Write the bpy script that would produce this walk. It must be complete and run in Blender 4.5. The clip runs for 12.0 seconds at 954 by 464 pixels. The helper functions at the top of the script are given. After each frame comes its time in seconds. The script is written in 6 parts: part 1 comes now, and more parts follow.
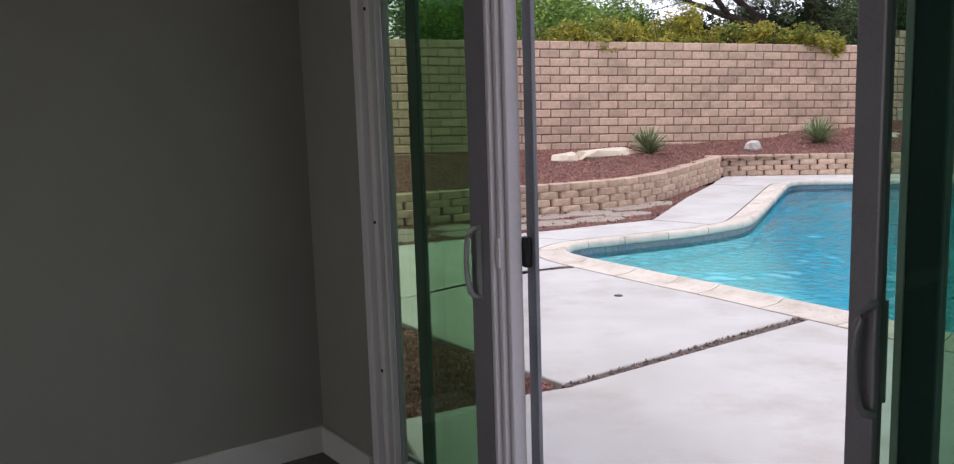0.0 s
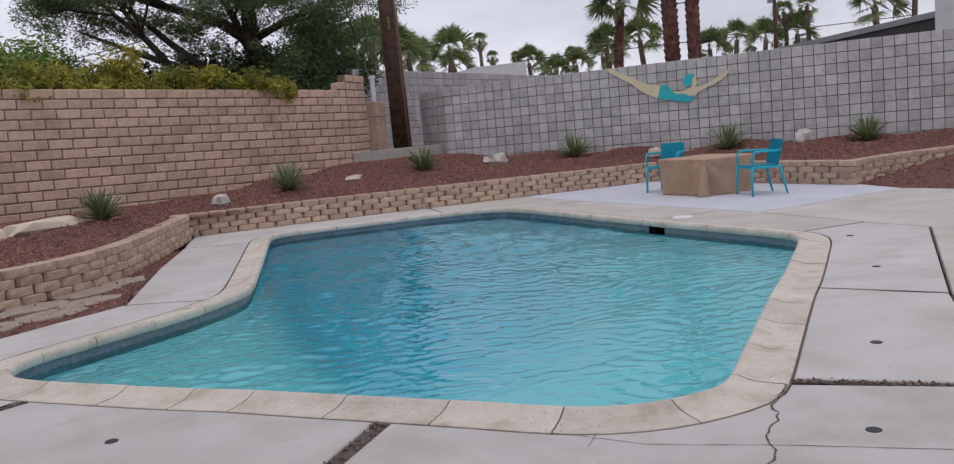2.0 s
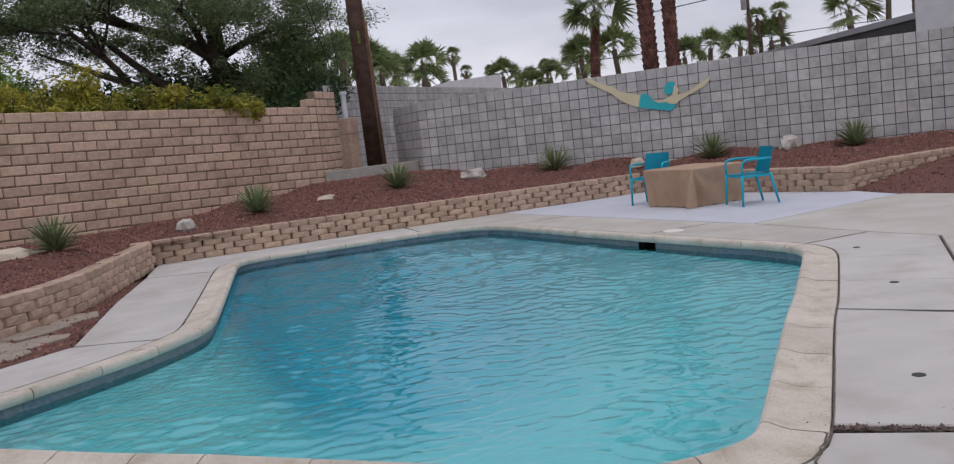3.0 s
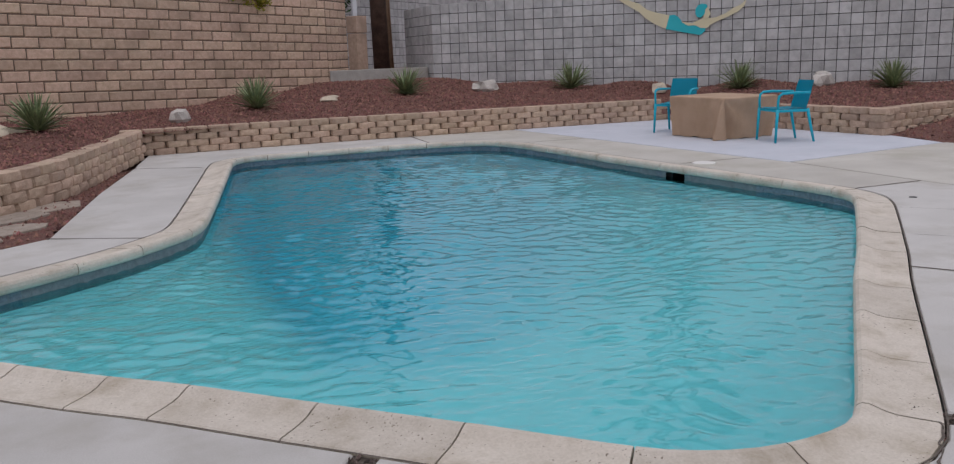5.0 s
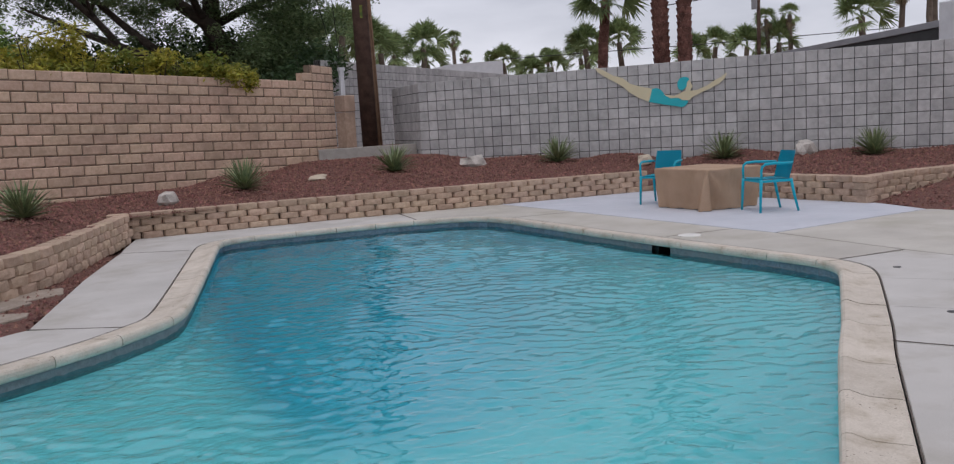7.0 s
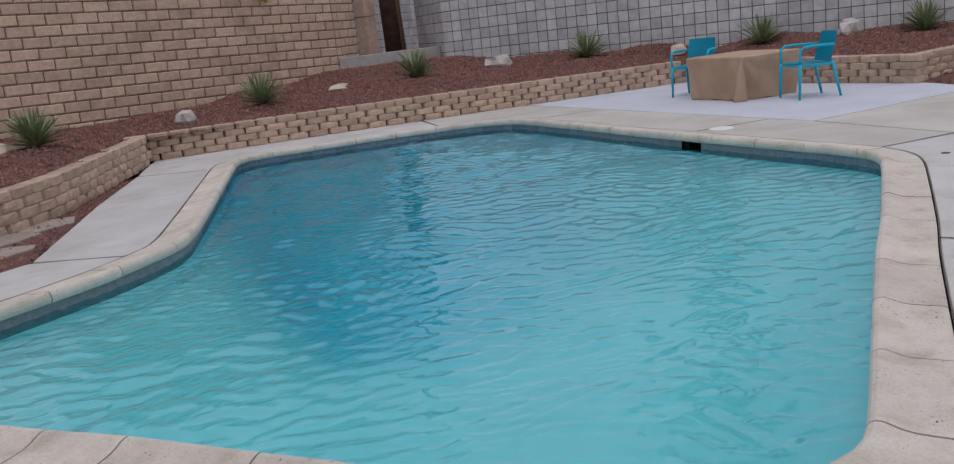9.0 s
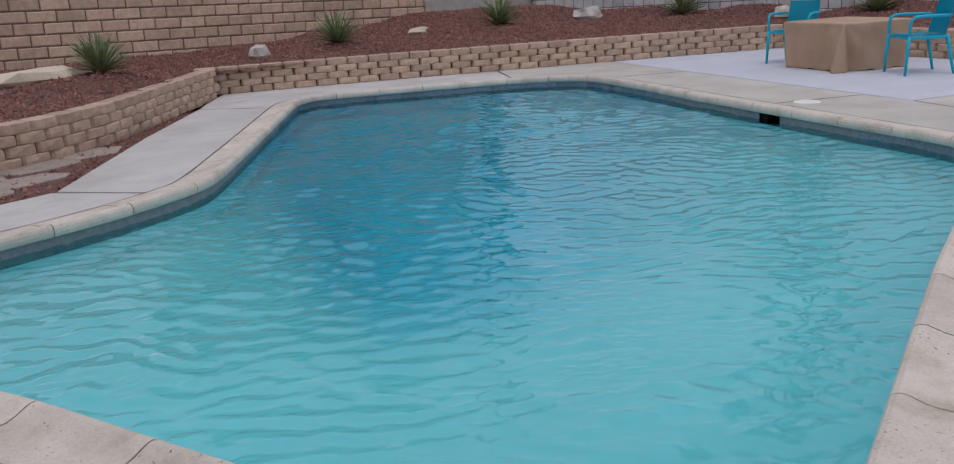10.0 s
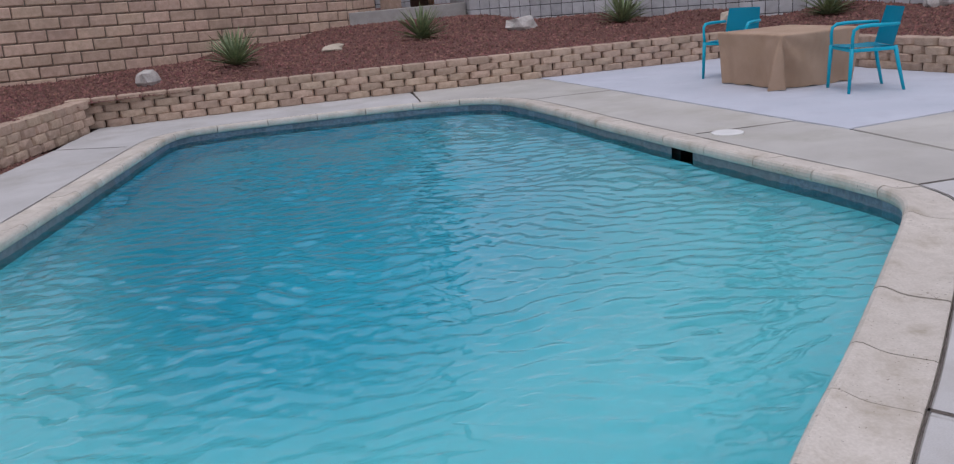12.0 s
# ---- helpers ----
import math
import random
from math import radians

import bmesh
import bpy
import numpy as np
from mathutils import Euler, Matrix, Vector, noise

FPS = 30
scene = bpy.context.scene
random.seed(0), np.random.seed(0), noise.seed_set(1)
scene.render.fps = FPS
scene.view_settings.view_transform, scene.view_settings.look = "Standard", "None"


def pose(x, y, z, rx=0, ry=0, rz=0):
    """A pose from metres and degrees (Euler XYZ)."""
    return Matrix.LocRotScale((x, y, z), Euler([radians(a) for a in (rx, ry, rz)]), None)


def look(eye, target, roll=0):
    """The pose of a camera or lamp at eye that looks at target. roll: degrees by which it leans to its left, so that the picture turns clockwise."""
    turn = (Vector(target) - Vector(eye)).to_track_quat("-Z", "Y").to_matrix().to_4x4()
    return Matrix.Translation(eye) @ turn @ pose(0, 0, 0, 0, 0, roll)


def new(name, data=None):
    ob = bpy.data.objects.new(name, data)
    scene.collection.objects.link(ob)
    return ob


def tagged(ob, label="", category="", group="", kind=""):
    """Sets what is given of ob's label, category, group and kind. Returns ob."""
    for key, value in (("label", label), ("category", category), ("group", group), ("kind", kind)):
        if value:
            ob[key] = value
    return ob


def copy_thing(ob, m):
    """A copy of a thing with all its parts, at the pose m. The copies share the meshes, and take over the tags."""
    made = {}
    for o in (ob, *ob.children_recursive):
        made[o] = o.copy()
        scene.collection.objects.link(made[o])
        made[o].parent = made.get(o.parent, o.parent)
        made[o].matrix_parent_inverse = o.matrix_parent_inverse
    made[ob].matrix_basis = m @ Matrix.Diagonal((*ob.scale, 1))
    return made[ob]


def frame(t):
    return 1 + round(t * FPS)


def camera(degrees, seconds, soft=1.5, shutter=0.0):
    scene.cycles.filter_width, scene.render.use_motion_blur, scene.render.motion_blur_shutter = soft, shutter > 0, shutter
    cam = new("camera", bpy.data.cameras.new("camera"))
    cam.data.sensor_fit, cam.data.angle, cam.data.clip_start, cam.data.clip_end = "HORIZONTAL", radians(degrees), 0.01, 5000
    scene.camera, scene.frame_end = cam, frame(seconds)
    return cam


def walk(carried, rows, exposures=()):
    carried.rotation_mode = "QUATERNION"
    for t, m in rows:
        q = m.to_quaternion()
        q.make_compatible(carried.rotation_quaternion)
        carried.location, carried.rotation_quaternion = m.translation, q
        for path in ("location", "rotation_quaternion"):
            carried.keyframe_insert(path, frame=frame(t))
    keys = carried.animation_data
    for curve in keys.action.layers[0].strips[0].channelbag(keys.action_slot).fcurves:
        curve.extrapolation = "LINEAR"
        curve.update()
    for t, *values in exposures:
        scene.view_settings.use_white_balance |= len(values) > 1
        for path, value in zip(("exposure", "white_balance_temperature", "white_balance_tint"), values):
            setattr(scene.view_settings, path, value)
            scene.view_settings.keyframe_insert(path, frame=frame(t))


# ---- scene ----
cam = camera(57.3, 12.0, soft=1.2)
PATH = [
    (0, (0.675, 0.092, 1.449), (0.455, 2.058, 1.158), -1.8),
    (0.5, (0.498, 0.685, 1.424), (0.487, 2.664, 1.134), -3.2),
    (1, (0.487, 1.227, 1.417), (0.847, 3.168, 1.099), -4.0),
    (1.5, (0.512, 1.659, 1.414), (1.307, 3.477, 1.162), -3.6),
    (2, (0.637, 1.973, 1.389), (1.596, 3.712, 1.147), -4.9),
    (2.5, (0.812, 2.253, 1.385), (1.807, 3.975, 1.168), -6.9),
    (4.5, (1.095, 3.247, 1.379), (2.145, 4.927, 1.11), -2.2),
    (5, (1.105, 3.284, 1.314), (2.1, 4.972, 0.909), -1.8),
    (5.5, (1.152, 3.28, 1.314), (2.15, 4.962, 0.894), -1.2),
    (6, (1.172, 3.261, 1.367), (2.182, 4.946, 0.99), -2.1),
    (6.5, (1.175, 3.265, 1.387), (2.214, 4.959, 1.164), -2.8),
    (8.5, (1.426, 3.3, 1.355), (2.332, 5.033, 0.932), -5.1),
    (9, (1.603, 3.478, 1.353), (2.507, 5.202, 0.895), -6.4),
    (9.5, (1.971, 3.57, 1.351), (2.87, 5.291, 0.874), -7.5),
    (10, (2.246, 3.686, 1.305), (2.93, 5.483, 0.755), -3.4),
    (10.5, (2.573, 3.948, 1.338), (3.268, 5.749, 0.816), -2.8),
    (11, (2.983, 4.148, 1.312), (3.681, 5.947, 0.785), -2.3),
    (11.5, (3.386, 4.339, 1.337), (4.094, 6.132, 0.802), -3.8),
    (12, (3.698, 4.531, 1.369), (4.4, 6.322, 0.82), -4.8),
]
EXPO = [(0.0, 1.05, 6250, 17), (1.0, 0.76, 6260, 16), (1.6, 0.30, 6300, 16), (2.2, 0.02, 6350, 15), (6.7, 0.0, 6350, 13), (9.0, 0.0, 6230, 14), (11.0, 0.06, 6130, 15), (12.0, 0.08, 6020, 16)]
walk(cam, [(t, look(eye, target, roll)) for t, eye, target, roll in PATH], EXPO)

# ---- sky and sun: a bright overcast ----
world = bpy.data.worlds.new("overcast_sky")
scene.world = world
world.use_nodes = True
wn, wl = world.node_tree.nodes, world.node_tree.links
wn.clear()
w_out = wn.new("ShaderNodeOutputWorld")
w_mix = wn.new("ShaderNodeMixShader")
w_mix.inputs[0].default_value = 0.86
w_sky = wn.new("ShaderNodeTexSky")
w_sky.sky_type, w_sky.sun_disc = "NISHITA", False
w_sky.sun_elevation, w_sky.sun_rotation = radians(74), radians(200)
w_b1, w_b2 = wn.new("ShaderNodeBackground"), wn.new("ShaderNodeBackground")
w_b1.inputs["Strength"].default_value = 0.08
w_b2.inputs["Strength"].default_value = 0.86
w_co, w_map, w_no = wn.new("ShaderNodeTexCoord"), wn.new("ShaderNodeMapping"), wn.new("ShaderNodeTexNoise")
w_map.inputs["Scale"].default_value = (1, 1, 4)
w_no.inputs["Scale"].default_value, w_no.inputs["Detail"].default_value = 2.2, 6
w_ramp = wn.new("ShaderNodeValToRGB")
w_ramp.color_ramp.elements[0].position, w_ramp.color_ramp.elements[0].color = 0.35, (0.67, 0.68, 0.745, 1)
w_ramp.color_ramp.elements[1].position, w_ramp.color_ramp.elements[1].color = 0.65, (1.08, 1.08, 1.15, 1)
wl.new(w_co.outputs["Generated"], w_map.inputs[0])
wl.new(w_map.outputs[0], w_no.inputs["Vector"])
wl.new(w_no.outputs["Fac"], w_ramp.inputs[0])
wl.new(w_ramp.outputs[0], w_b2.inputs["Color"])
wl.new(w_sky.outputs[0], w_b1.inputs["Color"])
wl.new(w_b1.outputs[0], w_mix.inputs[1])
wl.new(w_b2.outputs[0], w_mix.inputs[2])
wl.new(w_mix.outputs[0], w_out.inputs[0])
sun = new("sun", bpy.data.lights.new("sun", "SUN"))
sun.data.energy, sun.data.angle, sun.data.color = 0.6, radians(25), (1.0, 0.96, 0.9)
sun.matrix_world = look((0, 0, 30), (2.2, 5.8, 8))

# added fill lamp in an assumed, unseen back window, to brighten the dim room
room_fill = new("room_fill", bpy.data.lights.new("room_fill", "AREA"))
room_fill.data.shape, room_fill.data.size, room_fill.data.size_y = "RECTANGLE", 2.2, 1.1
room_fill.data.energy, room_fill.data.color = 14, (1.0, 0.97, 0.88)
room_fill.matrix_world = look((-2.15, -2.11, 1.5), (1.6, 1.25, 1.2))


# ---- materials ----
def mat(name, a, b, scale=6.0, rough=0.8, bump=0.3, fine=60.0, vary=0.0, metal=0.0, stain=None, stain_scale=1.2, spec=0.4, dist=0.01, hue=0.0):
    """A rough mineral or painted surface: two colours mixed at a broad and a fine scale, stains and relief."""
    m = bpy.data.materials.new(name)
    m.use_nodes = True
    n, l = m.node_tree.nodes, m.node_tree.links
    p = n["Principled BSDF"]
    geo = n.new("ShaderNodeNewGeometry")
    n1, n2 = n.new("ShaderNodeTexNoise"), n.new("ShaderNodeTexNoise")
    n1.inputs["Scale"].default_value, n1.inputs["Detail"].default_value = scale, 5
    n2.inputs["Scale"].default_value, n2.inputs["Detail"].default_value = fine, 4
    l.new(geo.outputs["Position"], n1.inputs["Vector"])
    l.new(geo.outputs["Position"], n2.inputs["Vector"])
    add = n.new("ShaderNodeMath")
    add.operation = "MULTIPLY_ADD"
    add.inputs[1].default_value = 0.45
    l.new(n2.outputs["Fac"], add.inputs[0])
    sub = n.new("ShaderNodeMath")
    sub.operation = "MULTIPLY"
    sub.inputs[1].default_value = 0.6
    l.new(n1.outputs["Fac"], sub.inputs[0])
    l.new(sub.outputs[0], add.inputs[2])
    ramp = n.new("ShaderNodeValToRGB")
    ramp.color_ramp.elements[0].position, ramp.color_ramp.elements[1].position = 0.36, 0.68
    ramp.color_ramp.elements[0].color, ramp.color_ramp.elements[1].color = (*a, 1), (*b, 1)
    l.new(add.outputs[0], ramp.inputs[0])
    col = ramp.outputs[0]
    if stain:
        n3, r3, mx = n.new("ShaderNodeTexNoise"), n.new("ShaderNodeValToRGB"), n.new("ShaderNodeMixRGB")
        n3.inputs["Scale"].default_value, n3.inputs["Detail"].default_value = stain_scale, 7
        n3.inputs["Roughness"].default_value = 0.65
        l.new(geo.outputs["Position"], n3.inputs["Vector"])
        r3.color_ramp.elements[0].position, r3.color_ramp.elements[1].position = 0.5, 0.72
        l.new(n3.outputs["Fac"], r3.inputs[0])
        l.new(r3.outputs[0], mx.inputs[0])
        l.new(col, mx.inputs[1])
        mx.inputs[2].default_value = (*stain, 1)
        col = mx.outputs[0]
    if vary:
        inf, mr, hs = n.new("ShaderNodeObjectInfo"), n.new("ShaderNodeMapRange"), n.new("ShaderNodeHueSaturation")
        mr.inputs["To Min"].default_value, mr.inputs["To Max"].default_value = 1 - vary, 1 + vary
        isl = n.new("ShaderNodeMath")
        isl.operation = "ADD"
        l.new(inf.outputs["Random"], isl.inputs[0])
        l.new(geo.outputs["Random Per Island"], isl.inputs[1])
        fr = n.new("ShaderNodeMath")
        fr.operation = "FRACT"
        l.new(isl.outputs[0], fr.inputs[0])
        l.new(fr.outputs[0], mr.inputs["Value"])
        l.new(mr.outputs[0], hs.inputs["Value"])
        if hue:
            mh = n.new("ShaderNodeMapRange")
            mh.inputs["To Min"].default_value, mh.inputs["To Max"].default_value = 0.5 - hue, 0.5 + hue
            mu = n.new("ShaderNodeMath")
            mu.operation = "MULTIPLY"
            mu.inputs[1].default_value = 7.31
            f2 = n.new("ShaderNodeMath")
            f2.operation = "FRACT"
            l.new(fr.outputs[0], mu.inputs[0])
            l.new(mu.outputs[0], f2.inputs[0])
            l.new(f2.outputs[0], mh.inputs["Value"])
            l.new(mh.outputs[0], hs.inputs["Hue"])
        l.new(col, hs.inputs["Color"])
        col = hs.outputs[0]
    l.new(col, p.inputs["Base Color"])
    if bump:
        bp = n.new("ShaderNodeBump")
        bp.inputs["Strength"].default_value, bp.inputs["Distance"].default_value = bump, dist
        l.new(add.outputs[0], bp.inputs["Height"])
        l.new(bp.outputs[0], p.inputs["Normal"])
    p.inputs["Roughness"].default_value, p.inputs["Metallic"].default_value = rough, metal
    p.inputs["Specular IOR Level"].default_value = spec
    return m


def pitted(m, scale, limit, dark):
    """Adds small dark pits to a mineral surface."""
    n, l = m.node_tree.nodes, m.node_tree.links
    geo, no, big, mr, mx = (n.new("ShaderNode" + k) for k in ("NewGeometry", "TexNoise", "TexNoise", "MapRange", "MixRGB"))
    no.inputs["Scale"].default_value, no.inputs["Detail"].default_value = scale, 2
    big.inputs["Scale"].default_value = 2.4
    add = n.new("ShaderNodeMath")
    add.operation = "MULTIPLY_ADD"
    add.inputs[1].default_value = 0.35
    l.new(geo.outputs["Position"], no.inputs["Vector"])
    l.new(geo.outputs["Position"], big.inputs["Vector"])
    l.new(big.outputs["Fac"], add.inputs[0])
    l.new(no.outputs["Fac"], add.inputs[2])
    mr.inputs["From Min"].default_value, mr.inputs["From Max"].default_value = limit, limit + 0.05
    l.new(add.outputs[0], mr.inputs["Value"])
    l.new(mr.outputs[0], mx.inputs[0])
    b = n["Principled BSDF"].inputs["Base Color"]
    l.new(b.links[0].from_socket, mx.inputs[1])
    mx.inputs[2].default_value = (*dark, 1)
    l.new(mx.outputs[0], b)
    return m


def clear(name, tint, rough=0.0, share=1.0, gloss=1.45):
    """A thin clear pane: tinted see-through with a Fresnel reflection."""
    m = bpy.data.materials.new(name)
    m.use_nodes = True
    n, l = m.node_tree.nodes, m.node_tree.links
    n.clear()
    o, mx, tr, gl, fr = (n.new("ShaderNode" + k) for k in ("OutputMaterial", "MixShader", "BsdfTransparent", "BsdfGlossy", "Fresnel"))
    tr.inputs[0].default_value = (*tint, 1)
    gl.inputs["Roughness"].default_value = rough
    fr.inputs["IOR"].default_value = gloss
    l.new(fr.outputs[0], mx.inputs[0])
    l.new(tr.outputs[0], mx.inputs[1])
    l.new(gl.outputs[0], mx.inputs[2])
    l.new(mx.outputs[0], o.inputs[0])
    return m


M_DECK = mat("broom_concrete", (0.44, 0.42, 0.395), (0.57, 0.545, 0.52), 1.6, 0.85, 0.2, 180, 0.035, stain=(0.40, 0.37, 0.33), stain_scale=1.3, dist=0.004)
M_DECK_TAN = mat("aged_tan_concrete", (0.42, 0.39, 0.35), (0.54, 0.51, 0.46), 1.6, 0.85, 0.15, 220, 0.03, stain=(0.40, 0.37, 0.31), stain_scale=1.1, dist=0.004)
M_PATIO = mat("blue_grey_painted_concrete", (0.48, 0.49, 0.54), (0.59, 0.60, 0.65), 3, 0.8, 0.1, 150, 0.02, stain=(0.46, 0.48, 0.53), stain_scale=1.5, dist=0.004)
M_COPING = mat("cast_coping", (0.50, 0.44, 0.37), (0.645, 0.58, 0.505), 9, 0.85, 0.7, 90, 0.07, stain=(0.36, 0.30, 0.225), stain_scale=4.5, dist=0.008)
pitted(M_COPING, 75, 0.885, (0.20, 0.16, 0.12))
pitted(M_DECK, 26, 0.935, (0.36, 0.33, 0.29))
pitted(M_DECK_TAN, 26, 0.935, (0.34, 0.31, 0.26))
M_GRAVEL = mat("red_gravel_bed", (0.075, 0.032, 0.025), (0.25, 0.12, 0.095), 45, 0.95, 1.0, 90, 0.0, dist=0.03)
M_STONE = mat("crushed_red_stone", (0.11, 0.045, 0.035), (0.30, 0.15, 0.12), 9, 0.9, 0.3, 120, 0.5, hue=0.02)
M_DIRT = mat("joint_dirt", (0.06, 0.05, 0.04), (0.16, 0.13, 0.11), 30, 0.95, 0.8, 120)
M_PEBBLE = mat("joint_pebble", (0.07, 0.05, 0.045), (0.24, 0.17, 0.145), 12, 0.8, 0.3, 90, 0.5)
M_DESERT = mat("desert_ground", (0.20, 0.15, 0.11), (0.32, 0.26, 0.20), 0.6, 0.95, 0.5, 12)
M_TAN = mat("tan_slump_block", (0.44, 0.305, 0.215), (0.61, 0.44, 0.335), 14, 0.9, 0.6, 110, 0.13, dist=0.01, stain=(0.37, 0.265, 0.195), stain_scale=1.6, hue=0.006)
M_TAN_JOINT = mat("tan_mortar", (0.11, 0.08, 0.058), (0.18, 0.135, 0.10), 20, 0.95, 0.4, 90)
M_GREY = mat("grey_scored_block", (0.355, 0.345, 0.34), (0.51, 0.50, 0.49), 9, 0.92, 0.6, 130, 0.14, dist=0.006, stain=(0.55, 0.54, 0.53), stain_scale=1.7)
M_GREY_JOINT = mat("grey_mortar", (0.045, 0.043, 0.042), (0.085, 0.082, 0.08), 20, 0.95, 0.3, 90)
M_RET = mat("tan_garden_block", (0.37, 0.265, 0.19), (0.52, 0.385, 0.29), 16, 0.92, 0.7, 90, 0.15, dist=0.012, hue=0.006)
M_LEDGE = mat("poured_ledge_concrete", (0.33, 0.31, 0.28), (0.44, 0.41, 0.37), 7, 0.9, 0.4, 90)
M_FLAG = mat("flagstone", (0.24, 0.19, 0.15), (0.37, 0.31, 0.26), 9, 0.85, 0.5, 60, 0.12)
M_ROCK = mat("pale_boulder", (0.34, 0.31, 0.28), (0.62, 0.57, 0.52), 8, 0.9, 0.8, 60, 0.06, dist=0.02)
M_ROCK_TAN = mat("sandstone_boulder", (0.50, 0.42, 0.32), (0.66, 0.57, 0.45), 5, 0.9, 0.8, 60, dist=0.02)
M_TILE = mat("waterline_tile", (0.10, 0.13, 0.17), (0.22, 0.26, 0.31), 30, 0.35, 0.2, 150, 0.2)
M_TILE_JOINT = mat("tile_grout", (0.16, 0.18, 0.2), (0.25, 0.27, 0.29), 20, 0.9, 0.1, 90)
M_YUCCA = mat("yucca_leaf", (0.09, 0.14, 0.065), (0.30, 0.34, 0.17), 14, 0.55, 0.1, 60, 0.25)
M_YUCCA_DRY = mat("dry_yucca_leaf", (0.25, 0.20, 0.11), (0.40, 0.33, 0.20), 14, 0.8, 0.1, 60, 0.2)
M_TEAL = mat("teal_resin", (0.0, 0.34, 0.47), (0.0, 0.39, 0.53), 3, 0.38, 0.03, 200)
M_COVER = mat("tan_woven_cover", (0.35, 0.23, 0.145), (0.47, 0.325, 0.225), 3, 0.85, 0.3, 400, dist=0.002)
M_POLE = mat("creosoted_pole", (0.045, 0.025, 0.018), (0.12, 0.07, 0.05), 6, 0.85, 0.7, 50, dist=0.02)
M_BATTEN = mat("brown_batten", (0.16, 0.09, 0.05), (0.26, 0.16, 0.10), 8, 0.8, 0.4, 60)
M_BARK = mat("mesquite_bark", (0.035, 0.028, 0.022), (0.10, 0.08, 0.065), 10, 0.95, 1.0, 60, dist=0.03)
M_PALM_BARK = mat("palm_boots", (0.08, 0.035, 0.026), (0.27, 0.13, 0.10), 6, 0.9, 0.8, 30, 0.25, dist=0.03)
M_PALM_GREY = mat("palm_trunk_grey", (0.11, 0.08, 0.06), (0.20, 0.16, 0.12), 6, 0.9, 0.8, 30, 0.1, dist=0.03)
M_SKIRT = mat("dead_palm_leaf", (0.16, 0.12, 0.07), (0.28, 0.22, 0.13), 6, 0.9, 0.2, 40, 0.2)
M_WHITE = mat("white_stucco", (0.66, 0.66, 0.67), (0.76, 0.76, 0.77), 5, 0.9, 0.3, 90)
M_FASCIA = mat("grey_fascia", (0.27, 0.27, 0.28), (0.34, 0.34, 0.35), 3, 0.7, 0.1, 60)
# near-black tone with the shade under the neighbour's eave put into it
M_EAVE_SHADE = mat("eave_shade", (0.05, 0.05, 0.05), (0.08, 0.08, 0.08), 3, 0.8, 0.1, 60)
M_ROOM = mat("grey_room_paint", (0.235, 0.23, 0.205), (0.26, 0.255, 0.23), 4, 0.75, 0.05, 200)
M_CEIL = mat("ceiling_paint", (0.6, 0.6, 0.58), (0.64, 0.64, 0.62), 4, 0.8, 0.05, 200)
M_BASEB = mat("baseboard_paint", (0.55, 0.55, 0.53), (0.6, 0.6, 0.58), 6, 0.5, 0.03, 200)
M_FLOOR = mat("dark_carpet", (0.10, 0.09, 0.085), (0.17, 0.155, 0.145), 40, 0.95, 0.6, 200)
M_STUCCO = mat("house_stucco", (0.5, 0.48, 0.44), (0.6, 0.58, 0.54), 8, 0.9, 0.5, 120)
M_VINYL = mat("grey_white_vinyl", (0.56, 0.53, 0.55), (0.63, 0.60, 0.62), 5, 0.45, 0.02, 100)
M_VINYL_DK = mat("grey_aluminium", (0.21, 0.20, 0.225), (0.26, 0.25, 0.275), 5, 0.45, 0.03, 120, metal=0.2)
M_TEALFR = mat("green_dark_stile", (0.03, 0.055, 0.06), (0.05, 0.085, 0.095), 5, 0.5, 0.02, 100)
M_SCREENFR = mat("screen_frame_paint", (0.15, 0.16, 0.18), (0.20, 0.21, 0.235), 5, 0.5, 0.03, 120, metal=0.2)
M_BLACK = mat("black_plastic", (0.008, 0.008, 0.009), (0.015, 0.015, 0.016), 5, 0.45, 0.02, 100)
M_CLEARPL = mat("clear_grey_handle", (0.28, 0.29, 0.29), (0.34, 0.35, 0.35), 5, 0.25, 0.02, 100)
M_METAL = mat("white_metal_post", (0.6, 0.6, 0.62), (0.7, 0.7, 0.72), 5, 0.4, 0.02, 100)
M_LID = mat("white_lid", (0.68, 0.66, 0.62), (0.76, 0.74, 0.70), 9, 0.5, 0.05, 100)
M_SW_SKIN = mat("cream_painted_panel", (0.62, 0.55, 0.36), (0.66, 0.59, 0.40), 5, 0.6, 0.03, 100)
M_SW_TEAL = mat("turquoise_painted_panel", (0.02, 0.40, 0.46), (0.03, 0.45, 0.51), 5, 0.6, 0.03, 100)
M_GLASS = clear("green_tinted_glass", (0.47, 0.67, 0.42))
M_GLASS2 = clear("dark_green_glass", (0.36, 0.51, 0.40))
M_MESH = clear("insect_screen", (0.80, 0.80, 0.81), 0.6, gloss=1.05)


